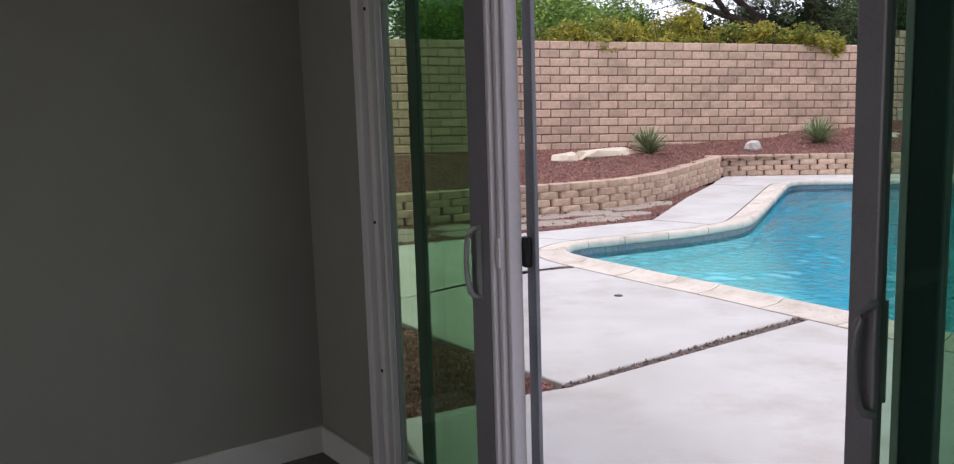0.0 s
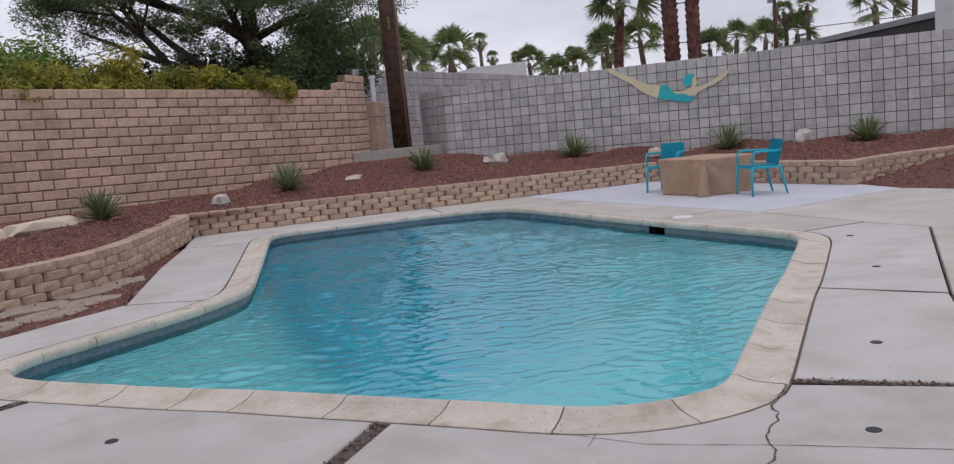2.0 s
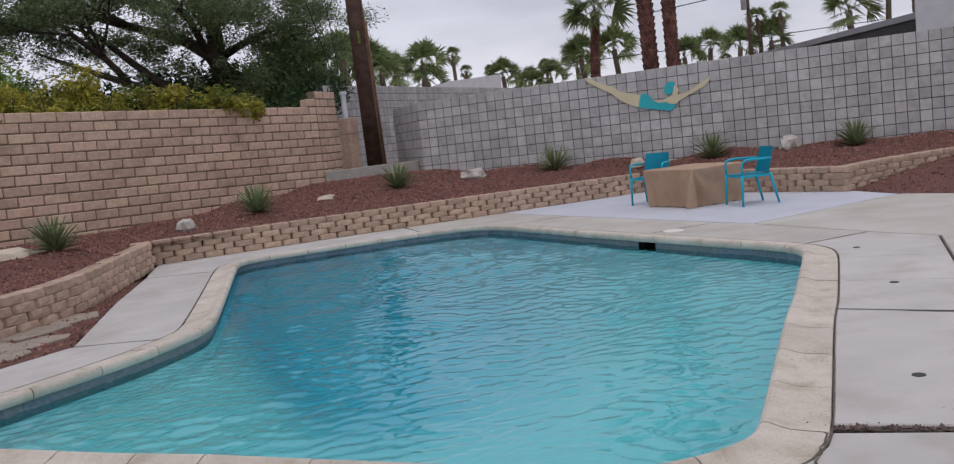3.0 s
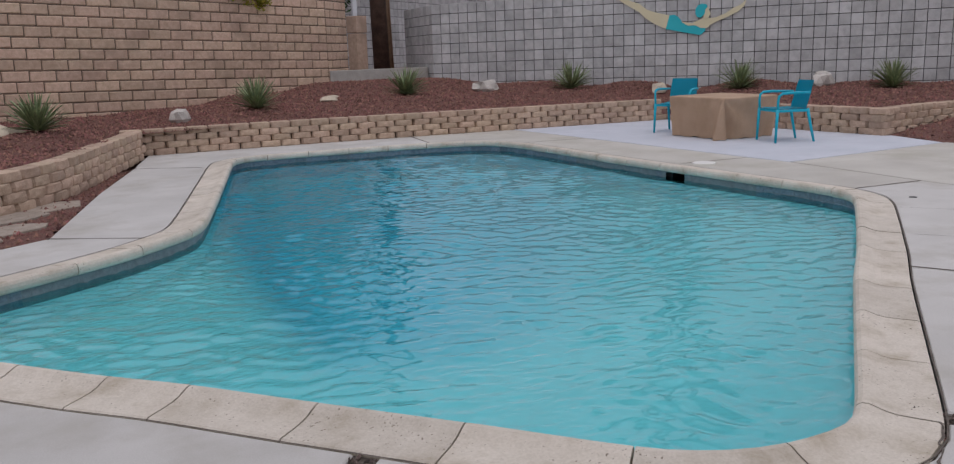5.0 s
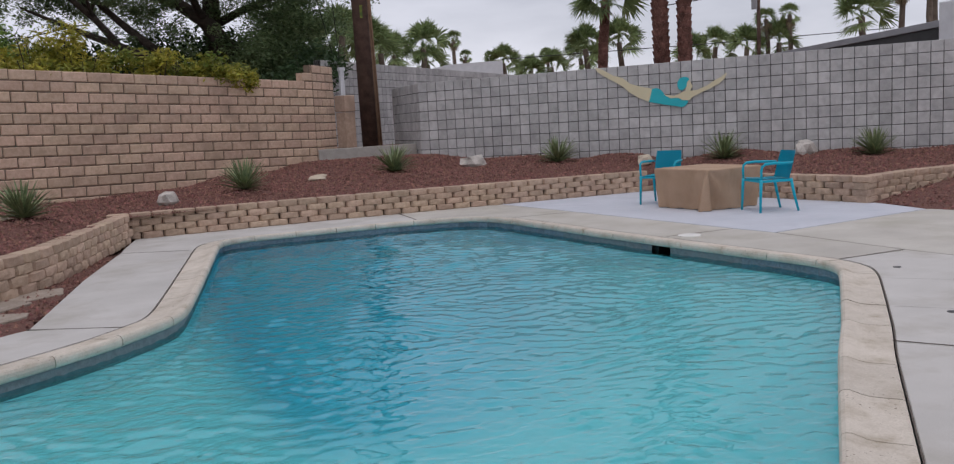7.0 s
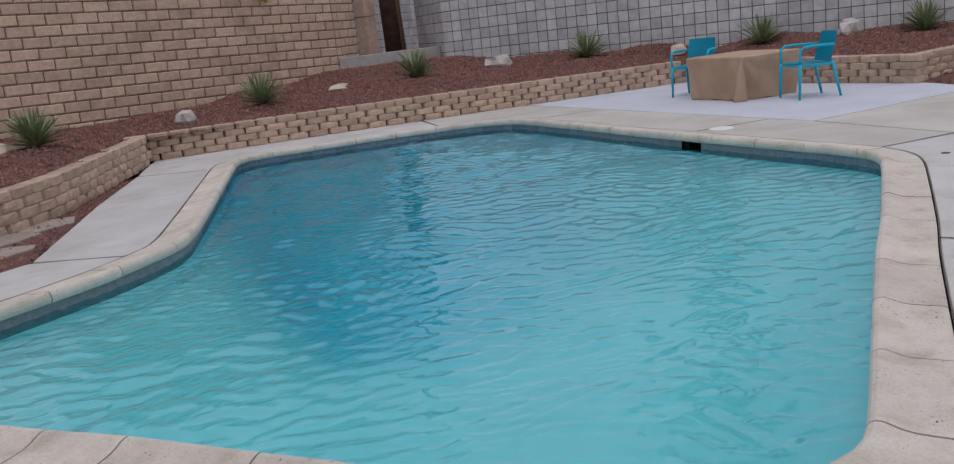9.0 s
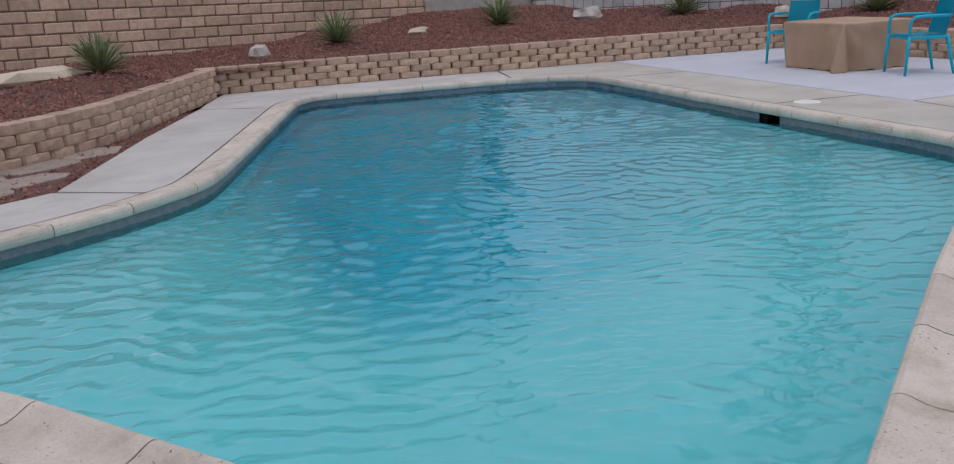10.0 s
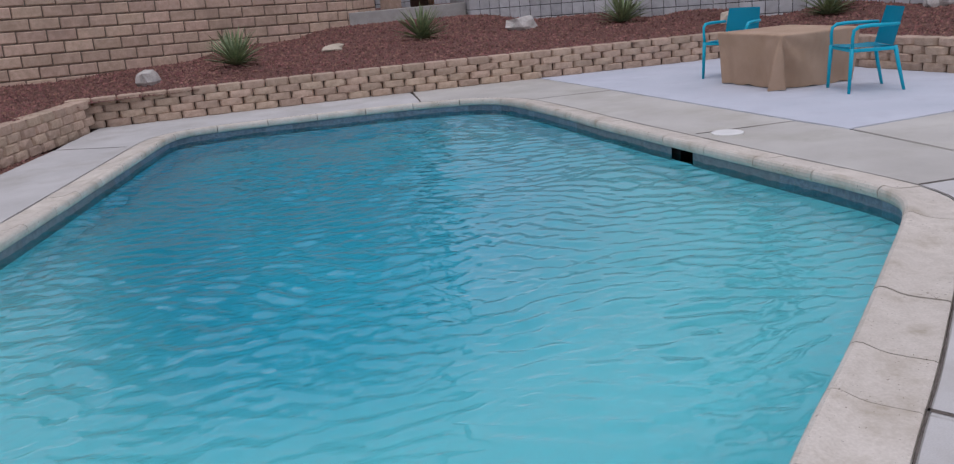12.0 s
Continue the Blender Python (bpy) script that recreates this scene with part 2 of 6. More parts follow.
def leaf_mat(name, a, b, rough=0.6):
    """Thin leaves: reflecting and letting some light through, varied leaf by leaf."""
    m = mat(name, a, b, 1.2, rough, 0.0, 8, 0.35, hue=0.015)
    n, l = m.node_tree.nodes, m.node_tree.links
    p, o = n["Principled BSDF"], n["Material Output"]
    tr, mx = n.new("ShaderNodeBsdfTranslucent"), n.new("ShaderNodeMixShader")
    mx.inputs[0].default_value = 0.3
    l.new(p.inputs["Base Color"].links[0].from_socket, tr.inputs[0])
    l.new(p.outputs[0], mx.inputs[1])
    l.new(tr.outputs[0], mx.inputs[2])
    l.new(mx.outputs[0], o.inputs[0])
    return m


M_LEAF_DARK = leaf_mat("mesquite_leaf", (0.075, 0.12, 0.05), (0.20, 0.27, 0.12))
M_LEAF_OLIVE = leaf_mat("olive_grey_leaf", (0.075, 0.115, 0.06), (0.15, 0.20, 0.115))
M_LEAF_YELLOW = leaf_mat("yellow_green_leaf", (0.09, 0.15, 0.03), (0.46, 0.39, 0.05))
M_LEAF_HEDGE = leaf_mat("hedge_leaf", (0.03, 0.06, 0.025), (0.07, 0.12, 0.045))
M_LEAF_PALM = leaf_mat("palm_leaf", (0.09, 0.14, 0.05), (0.26, 0.32, 0.13))
M_LEAF_BRIGHT = leaf_mat("bright_green_leaf", (0.13, 0.24, 0.05), (0.30, 0.42, 0.10))

# pool plaster, painted bluer in the far deep end for light lost in water
M_PLASTER_DEPTH = mat("pool_plaster_depth_tint", (0.76, 0.88, 0.90), (0.82, 0.93, 0.95), 1.5, 0.8, 0.1, 40)
pn, pl = M_PLASTER_DEPTH.node_tree.nodes, M_PLASTER_DEPTH.node_tree.links
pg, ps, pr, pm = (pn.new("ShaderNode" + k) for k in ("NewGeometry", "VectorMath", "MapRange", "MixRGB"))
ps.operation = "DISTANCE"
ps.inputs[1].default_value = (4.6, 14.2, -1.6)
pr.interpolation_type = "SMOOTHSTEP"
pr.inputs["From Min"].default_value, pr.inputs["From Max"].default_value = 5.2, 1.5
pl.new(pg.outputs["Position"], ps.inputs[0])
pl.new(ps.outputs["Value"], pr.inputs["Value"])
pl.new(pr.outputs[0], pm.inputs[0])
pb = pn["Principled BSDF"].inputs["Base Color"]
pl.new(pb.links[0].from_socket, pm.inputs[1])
# darker blue standing in for the depth of the water above
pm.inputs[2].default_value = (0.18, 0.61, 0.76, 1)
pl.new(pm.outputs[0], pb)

# water: tinted see-through with ripples and a Fresnel reflection
M_WATER = clear("pool_water", (0.42, 0.81, 0.83), 0.02, gloss=1.37)
n_, l_ = M_WATER.node_tree.nodes, M_WATER.node_tree.links
wg, wno, wbp, wmp = (n_.new("ShaderNode" + k) for k in ("NewGeometry", "TexNoise", "Bump", "Mapping"))
wmp.inputs["Rotation"].default_value, wmp.inputs["Scale"].default_value = (0, 0, radians(35)), (1.25, 2.2, 1)
wno.inputs["Scale"].default_value, wno.inputs["Detail"].default_value = 12, 3
wbp.inputs["Strength"].default_value, wbp.inputs["Distance"].default_value = 0.5, 0.02
l_.new(wg.outputs["Position"], wmp.inputs[0])
l_.new(wmp.outputs[0], wno.inputs["Vector"])
l_.new(wno.outputs["Fac"], wbp.inputs["Height"])
for node_ in n_:
    if node_.bl_idname in ("ShaderNodeBsdfGlossy", "ShaderNodeFresnel"):
        l_.new(wbp.outputs[0], node_.inputs["Normal"])


# ---- mesh helpers ----
def mesh_ob(name, verts, faces, material, parent=None, label="", smooth=False):
    """One mesh object from plain lists of corners and faces."""
    me = bpy.data.meshes.new(name)
    me.from_pydata([tuple(map(float, v)) for v in verts], [], [tuple(map(int, f)) for f in faces])
    me.update()
    if smooth:
        me.polygons.foreach_set("use_smooth", [True] * len(me.polygons))
    me.materials.append(material)
    ob = new(name, me)
    ob.parent = parent
    return tagged(ob, label)


def part(name, bm, material, parent=None, label="", smooth=False):
    """Links a bmesh as one mesh object under a thing or under a part."""
    me = bpy.data.meshes.new(name)
    bmesh.ops.recalc_face_normals(bm, faces=bm.faces[:])
    bm.to_mesh(me)
    bm.free()
    if smooth:
        me.polygons.foreach_set("use_smooth", [True] * len(me.polygons))
    me.materials.append(material)
    ob = new(name, me)
    ob.parent = parent
    return tagged(ob, label)


def base(name, m, label, category, group=""):
    """An empty at the base of a thing."""
    ob = new(name)
    ob.matrix_world = m
    return tagged(ob, label, category, group)


def box(bm, lo, hi, bevel=0.0, m=None):
    """Adds a box from corner to corner, with bevelled edges."""
    made = bmesh.ops.create_cube(bm, size=1)["verts"]
    for v in made:
        v.co = Vector([(lo[i] + hi[i]) / 2 + v.co[i] * (hi[i] - lo[i]) for i in range(3)])
    if bevel:
        edges = list({e for v in made for e in v.link_edges})
        out = bmesh.ops.bevel(bm, geom=edges, offset=bevel, segments=2, affect="EDGES", profile=0.5)
        made = list({v for f in out["faces"] for v in f.verts} | {v for v in made if v.is_valid})
    if m is not None:
        seen = set()
        for v in made:
            for f in v.link_faces:
                seen.update(f.verts)
        for v in seen:
            v.co = m @ v.co
    return bm


def boxes(name, spans, material, parent=None, label="", bevel=0.004, m=None):
    bm = bmesh.new()
    for lo, hi in spans:
        box(bm, lo, hi, bevel, m)
    return part(name, bm, material, parent, label)


def tube(V, F, pts, radii, sides=8):
    """Adds a tapered tube along points to lists of corners and faces."""
    start = len(V)
    pts = [Vector(p) for p in pts]
    for i, p in enumerate(pts):
        d = (pts[min(i + 1, len(pts) - 1)] - pts[max(i - 1, 0)]).normalized()
        a = d.orthogonal().normalized() if abs(d.z) > 0.95 else d.cross(Vector((0, 0, 1))).normalized()
        b = d.cross(a)
        for k in range(sides):
            w = 2 * math.pi * k / sides
            V.append(p + (a * math.cos(w) + b * math.sin(w)) * radii[i])
    for i in range(len(pts) - 1):
        for k in range(sides):
            q, r = start + i * sides + k, start + i * sides + (k + 1) % sides
            F.append((q, r, r + sides, q + sides))
    F.append(tuple(range(start + sides - 1, start - 1, -1)))
    F.append(tuple(range(len(V) - sides, len(V))))


def prism(name, poly, z0, z1, material, parent=None, label="", lip=0.006):
    """A slab with an outline, its upper edge eased."""
    poly = [Vector((p[0], p[1])) for p in poly]
    if sum(poly[i - 1].cross(poly[i]) for i in range(len(poly))) < 0:
        poly.reverse()
    inner = offset(poly, -lip)
    bm = bmesh.new()
    rows = [[bm.verts.new((p[0], p[1], z)) for p in ring] for ring, z in ((poly, z0), (poly, z1 - lip), (inner, z1))]
    for a, b in zip(rows, rows[1:]):
        for i in range(len(a)):
            bm.faces.new((a[i - 1], a[i], b[i], b[i - 1]))
    top = bm.faces.new(rows[-1])
    bmesh.ops.triangulate(bm, faces=[top])
    return part(name, bm, material, parent, label)


def offset(poly, d):
    """A closed outline (counterclockwise) moved outwards by d."""
    out = []
    n = len(poly)
    for i in range(n):
        a, b, c = Vector(poly[i - 1]), Vector(poly[i]), Vector(poly[(i + 1) % n])
        e1, e2 = (b - a).normalized(), (c - b).normalized()
        n1, n2 = Vector((e1.y, -e1.x)), Vector((e2.y, -e2.x))
        m = (n1 + n2)
        m = m / max(m.dot(n1), 0.5) if m.length > 1e-6 else n1
        out.append(b + m * d)
    return out


def smooth_loop(pts, step):
    """A closed curve through points, by even steps."""
    pts = [Vector(p) for p in pts]
    n = len(pts)
    fine = []
    for i in range(n):
        p0, p1, p2, p3 = pts[i - 1], pts[i], pts[(i + 1) % n], pts[(i + 2) % n]
        for k in range(16):
            t = k / 16
            m1 = (p2 - p0) * 0.5 * min(1, (p2 - p1).length / max((p2 - p0).length * 0.5, 1e-6))
            m2 = (p3 - p1) * 0.5 * min(1, (p2 - p1).length / max((p3 - p1).length * 0.5, 1e-6))
            h = (2 * t ** 3 - 3 * t ** 2 + 1, t ** 3 - 2 * t ** 2 + t, -2 * t ** 3 + 3 * t ** 2, t ** 3 - t ** 2)
            fine.append(p1 * h[0] + m1 * h[1] + p2 * h[2] + m2 * h[3])
    return resample(fine + [fine[0]], step, True)


def resample(pts, step, closed=False, start=0.0):
    pts = [Vector(p) for p in pts]
    lens = [0.0]
    for a, b in zip(pts, pts[1:]):
        lens.append(lens[-1] + (b - a).length)
    total = lens[-1]
    count = max(2, round(total / step))
    out = []
    for i in range(count if closed else count + 1):
        out.append(along(pts, lens, total * i / count))
    return out


def along(pts, lens, s):
    s = min(max(s, 0.0), lens[-1])
    for i in range(1, len(pts)):
        if s <= lens[i] or i == len(pts) - 1:
            f = (s - lens[i - 1]) / max(lens[i] - lens[i - 1], 1e-9)
            return pts[i - 1].lerp(pts[i], f)


def lengths(pts):
    lens = [0.0]
    for a, b in zip(pts, pts[1:]):
        lens.append(lens[-1] + (Vector(b) - Vector(a)).length)
    return lens


def inside(poly, x, y):
    hit = False
    for i in range(len(poly)):
        x1, y1, x2, y2 = poly[i - 1][0], poly[i - 1][1], poly[i][0], poly[i][1]
        if (y1 > y) != (y2 > y) and x < (x2 - x1) * (y - y1) / (y2 - y1) + x1:
            hit = not hit
    return hit


def inside_grid(poly, X, Y):
    hit = np.zeros(X.shape, bool)
    for i in range(len(poly)):
        x1, y1, x2, y2 = poly[i - 1][0], poly[i - 1][1], poly[i][0], poly[i][1]
        if y1 != y2:
            hit ^= ((y1 > Y) != (y2 > Y)) & (X < (x2 - x1) * (Y - y1) / (y2 - y1) + x1)
    return hit


# ---- plan of the pool: inner edge of the coping, counterclockwise ----
POOL = [(3.20, 5.09), (3.44, 5.045), (3.64, 5.06), (3.83, 5.17), (4.32, 5.53), (5.35, 6.29), (5.98, 6.73), (7.05, 7.52), (7.40, 7.79), (7.61, 8.0), (7.70, 8.22), (7.73, 8.6), (7.74, 9.6), (7.76, 10.4),
        (7.80, 11.6), (7.87, 12.8), (7.88, 13.6), (7.78, 14.08), (7.45, 14.38), (6.9, 14.56), (5.8, 14.76), (4.75, 14.88), (4.36, 14.82), (4.16, 14.62), (4.02, 14.28), (3.73, 13.4), (3.27, 12.0), (2.97, 11.1),
        (2.76, 10.5), (2.62, 10.22), (2.42, 10.0), (2.08, 9.70), (1.65, 9.42), (1.15, 9.13), (0.80, 8.92), (0.62, 8.66), (0.60, 8.36), (0.76, 8.04), (1.18, 7.49), (1.53, 7.05), (1.79, 6.75), (2.14, 6.29), (2.55, 5.76), (2.84, 5.37), (2.99, 5.21)]
RING = smooth_loop(POOL, 0.1)
MID = offset(RING, 0.283)
WALLRING = offset(RING, 0.035)
WATER_Z = -0.108


def along_ring(a, b):
    """The points of the middle ring from near a, counterclockwise, to near b."""
    i = min(range(len(MID)), key=lambda k: (MID[k] - Vector(a)).length)
    j = min(range(len(MID)), key=lambda k: (MID[k] - Vector(b)).length)
    out = []
    while i != j:
        out.append(tuple(MID[i]))
        i = (i + 1) % len(MID)
    return out + [tuple(MID[j])]


# ---- ground: one sheet to the horizon with the pool's hole ----
def ground_sheet():
    bm = bmesh.new()
    far = [bm.verts.new((x, y, -0.08)) for x, y in ((-300, -300), (300, -300), (300, 300), (-300, 300))]
    near = [bm.verts.new((p[0], p[1], -0.08)) for p in offset(RING, 0.12)]
    edges = [bm.edges.new((loop[i - 1], loop[i])) for loop in (far, near) for i in range(len(loop))]
    bmesh.ops.triangle_fill(bm, edges=edges, use_beauty=True)
    for f in bm.faces:
        f.normal_update()
        if f.normal.z < 0:
            f.normal_flip()
    ob = part("ground", bm, M_DIRT)
    ob.data.materials.clear()
    ob.data.materials.append(M_GRAVEL)
    return tagged(ob, "ground of red crushed gravel and dirt reaching the horizon", "ground", kind="structure")


ground_sheet()

# ---- pool basin ----
DEEP = Vector((5.3, 12.0))


def basin_z(x, y):
    d = math.hypot((x - DEEP.x) / 2.6, (y - DEEP.y) / 3.4)
    t = min(max((1.7 - d) / 1.7, 0), 1)
    return -1.1 - 0.7 * (t * t * (3 - 2 * t))


def basin():
    V, F = [], []
    n = len(WALLRING)
    zs = (-0.08, -0.155, -0.34)
    for z in zs:
        V += [(p[0], p[1], z) for p in WALLRING]
    for r in range(1, len(zs) - 1):
        for i in range(n):
            F.append((r * n + i, r * n + (i + 1) % n, (r + 1) * n + (i + 1) % n, (r + 1) * n + i))
    pool = base("pool", pose(4, 9, 0), "freeform swimming pool filled with turquoise water set in the deck", "swimming pool")
    pool.matrix_world = Matrix()
    mesh_ob("basin_wall", V, F, M_PLASTER_DEPTH, pool, "pale blue plaster pool wall with painted deep-water darkening", smooth=False)
    V, F = [], []
    step = 0.12
    xs, ys = np.arange(0.4, 8.2, step), np.arange(4.8, 15.3, step)
    ring = np.array([tuple(p) for p in RING])
    for x in xs:
        for y in ys:
            q = min(float(np.hypot(ring[:, 0] - x, ring[:, 1] - y).min()) / 1.25, 1) if inside(RING, x, y) else 0.0
            V.append((x, y, -0.30 + (basin_z(x, y) + 0.30) * (1 - (1 - q) ** 2.2)))
    for i in range(len(xs) - 1):
        for j in range(len(ys) - 1):
            a = i * len(ys) + j
            F.append((a, a + len(ys), a + len(ys) + 1, a + 1))
    mesh_ob("basin_floor", V, F, M_PLASTER_DEPTH, pool, "pale blue plaster pool floor sloping to a deep end, deep-water darkening painted in", smooth=True)
    # water surface with low ripples
    step = 0.025
    lim = offset(RING, 0.08)
    xs, ys = np.arange(0.5, 8.05, step), np.arange(4.95, 15.15, step)
    X, Y = np.meshgrid(xs, ys, indexing="ij")
    Z = np.zeros_like(X)
    rng = np.random.RandomState(5)
    wx = 0.10 * np.sin(X * 1.7 + 0.9 * Y) + 0.08 * np.sin(2.3 * Y - 1.1 * X + 1.0) + 0.05 * np.sin(4.1 * X + 2.9 * Y + 2)
    wy = 0.10 * np.sin(Y * 1.9 - 0.7 * X + 2.0) + 0.07 * np.sin(3.1 * X + 0.6 * Y) + 0.05 * np.sin(3.7 * X - 4.5 * Y)
    for _ in range(46):
        ang = radians(62) + rng.normal(0, 0.55)
        k = 2 * math.pi / math.exp(rng.uniform(math.log(0.06), math.log(0.20)))
        Z += (0.034 / k) * np.sin(k * ((X + wx) * math.cos(ang) + (Y + wy) * math.sin(ang)) + rng.uniform(0, 6.28))
    for _ in range(9):
        # sharper crests
        ang = radians(60) + rng.normal(0, 0.35)
        k = 2 * math.pi / rng.uniform(0.15, 0.30)
        Z -= (0.030 / k) * np.abs(np.sin(0.5 * k * ((X + 1.5 * wx) * math.cos(ang) + (Y + 1.5 * wy) * math.sin(ang)) + rng.uniform(0, 6.28)))
    for _ in range(5):
        ang = radians(58) + rng.normal(0, 0.5)
        k = 2 * math.pi / rng.uniform(0.5, 1.1)
        Z += (0.012 / k) * np.sin(k * (X * math.cos(ang) + Y * math.sin(ang)) + rng.uniform(0, 6.28))
    # the breeze ruffles it in patches
    Z *= 0.86 + 0.20 * np.sin(1.3 * X + 0.8 * Y + 0.5) * np.sin(1.1 * Y - 0.6 * X + 2.0) + 0.14 * np.sin(3.1 * X - 1.3 * Y) * np.sin(2.7 * Y + 0.4 * X)
    R = np.hypot(X - 6.9, Y - 9.2)
    Z += 0.0014 * np.exp(-R / 1.8) * np.sin(2 * math.pi * (R + 0.6 * wx) / 0.24)
    V = [(x, y, WATER_Z + z) for x, y, z in zip(X.ravel(), Y.ravel(), Z.ravel())]
    F = []
    ny = len(ys)
    mask = inside_grid(lim, X + step / 2, Y + step / 2)
    for i in range(len(xs) - 1):
        cuts = mask[i]
        F += [(i * ny + j, (i + 1) * ny + j, (i + 1) * ny + j + 1, i * ny + j + 1) for j in range(ny - 1) if cuts[j]]
    me_ob = mesh_ob("water", V, F, M_WATER, pool, "clear turquoise rippled water surface", smooth=True)
    bm = bmesh.new()
    bm.from_mesh(me_ob.data)
    bmesh.ops.delete(bm, geom=[v for v in bm.verts if not v.link_faces], context="VERTS")
    bm.to_mesh(me_ob.data)
    bm.free()
    # grout backing behind the tile band, and the skimmer mouth
    V, F = [], []
    band = offset(RING, 0.03)
    for z in (-0.045, -0.165):
        V += [(p[0], p[1], z) for p in band]
    sk = [i for i in range(n) if abs(band[i][0] - 7.78) < 0.1 and 10.08 < band[i][1] < 10.42]
    for i in range(n):
        if i not in sk:
            F.append((i, (i + 1) % n, n + (i + 1) % n, n + i))
    mesh_ob("tile_grout", V, F, M_TILE_JOINT, pool, "grey grout band at the waterline")
    mouth = boxes("skimmer_mouth", [((7.83, 9.90, -0.28), (8.05, 10.10, -0.045)), ((7.83, 10.40, -0.28), (8.05, 10.6, -0.045)), ((8.05, 9.9, -0.28), (8.07, 10.6, -0.045)), ((7.80, 10.0, -0.30), (8.05, 10.5, -0.28)), ((7.80, 10.0, -0.045), (8.05, 10.5, -0.03))], M_BLACK, pool, "dark rectangular skimmer opening under the coping", 0)
    return pool


pool = basin()

# ---- deck slabs ----
deck = base("deck", Matrix(), "pale concrete pool deck in jointed slabs", "pool deck")
tagged(deck, kind="structure")
J1A, J1B = (2.13, 5.84), (0.62, 4.45)
SLABS = [
    (along_ring((2.20, 5.78), (3.93, 4.97)) + [(4.55, 4.22), (6.25, 2.0), (4.55, -1.9), (0.22, 2.98), (-0.16, 3.92), (0.42, 4.30), (0.645, 4.42)], M_DECK),
    (along_ring((0.66, 7.70), (2.12, 5.88)) + [(0.605, 4.475), (0.39, 4.71), (-0.26, 5.47), (-0.9, 6.3), (-0.55, 6.55), (0.24, 7.48)], M_DECK),
    (along_ring((3.98, 5.0), (5.79, 6.27)) + [(6.16, 5.50), (4.60, 4.25)], M_DECK),
    (along_ring((5.82, 6.29), (7.97, 8.22)) + [(8.80, 8.12), (8.76, 7.36), (6.19, 5.52)], M_DECK),
    (along_ring((7.98, 8.26), (8.10, 10.55)) + [(9.03, 10.42), (9.04, 9.86), (8.81, 8.16)], M_DECK_TAN),
    (along_ring((8.10, 10.58), (8.12, 13.74)) + [(9.14, 13.62), (9.04, 10.45)], M_DECK_TAN),
    (along_ring((8.12, 13.78), (7.15, 14.85)) + [(7.45, 16.15), (9.2, 15.85), (9.15, 13.66)], M_DECK_TAN),
    (along_ring((7.12, 14.86), (3.7, 14.4)) + [(2.98, 14.9), (3.08, 15.3), (3.42, 16.38), (7.42, 16.15)], M_DECK),
    (along_ring((3.68, 14.36), (2.3, 10.15)) + [(1.62, 10.67), (2.3, 12.95), (2.96, 14.87)], M_DECK),
    (along_ring((2.28, 10.13), (0.75, 9.15)) + [(0.45, 9.32), (-0.19, 9.58), (0.50, 9.95), (1.03, 10.30), (1.59, 10.64)], M_DECK),
    (along_ring((0.73, 9.12), (0.66, 7.74)) + [(0.22, 7.51), (-0.57, 6.58), (-0.93, 6.33), (-3.2, 7.2), (-3.2, 7.95), (-1.2, 8.95), (-0.22, 9.55), (0.43, 9.29)], M_DECK),
    ([(9.17, 15.85), (9.17, 13.66), (9.07, 10.42), (9.06, 9.85), (11.87, 9.80), (12.22, 10.75), (12.1, 12.5), (12.2, 15.3)], M_PATIO),
    ([(8.82, 8.13), (9.07, 9.82), (11.9, 9.77), (11.93, 8.6), (11.9, 5.5), (10.0, 3.6), (6.28, 2.0), (4.63, 4.25), (6.20, 5.50), (8.78, 7.34)], M_DECK_TAN),
]


# ---- coping stones ----
COPING_JOINTS = [(3.79, 5.15), (4.27, 5.49), (4.76, 5.86), (5.24, 6.21), (5.59, 6.46), (5.93, 6.69), (6.42, 7.06), (6.90, 7.42), (7.36, 7.76), (0.61, 8.5), (1.2, 7.47), (1.55, 7.05), (1.78, 6.78), (2.15, 6.31), (2.54, 5.80), (2.91, 5.30), (3.34, 5.08),
                 (1.2, 9.17), (2.12, 9.72), (2.55, 10.16), (2.95, 11.05), (3.41, 12.48), (3.60, 13.0)]


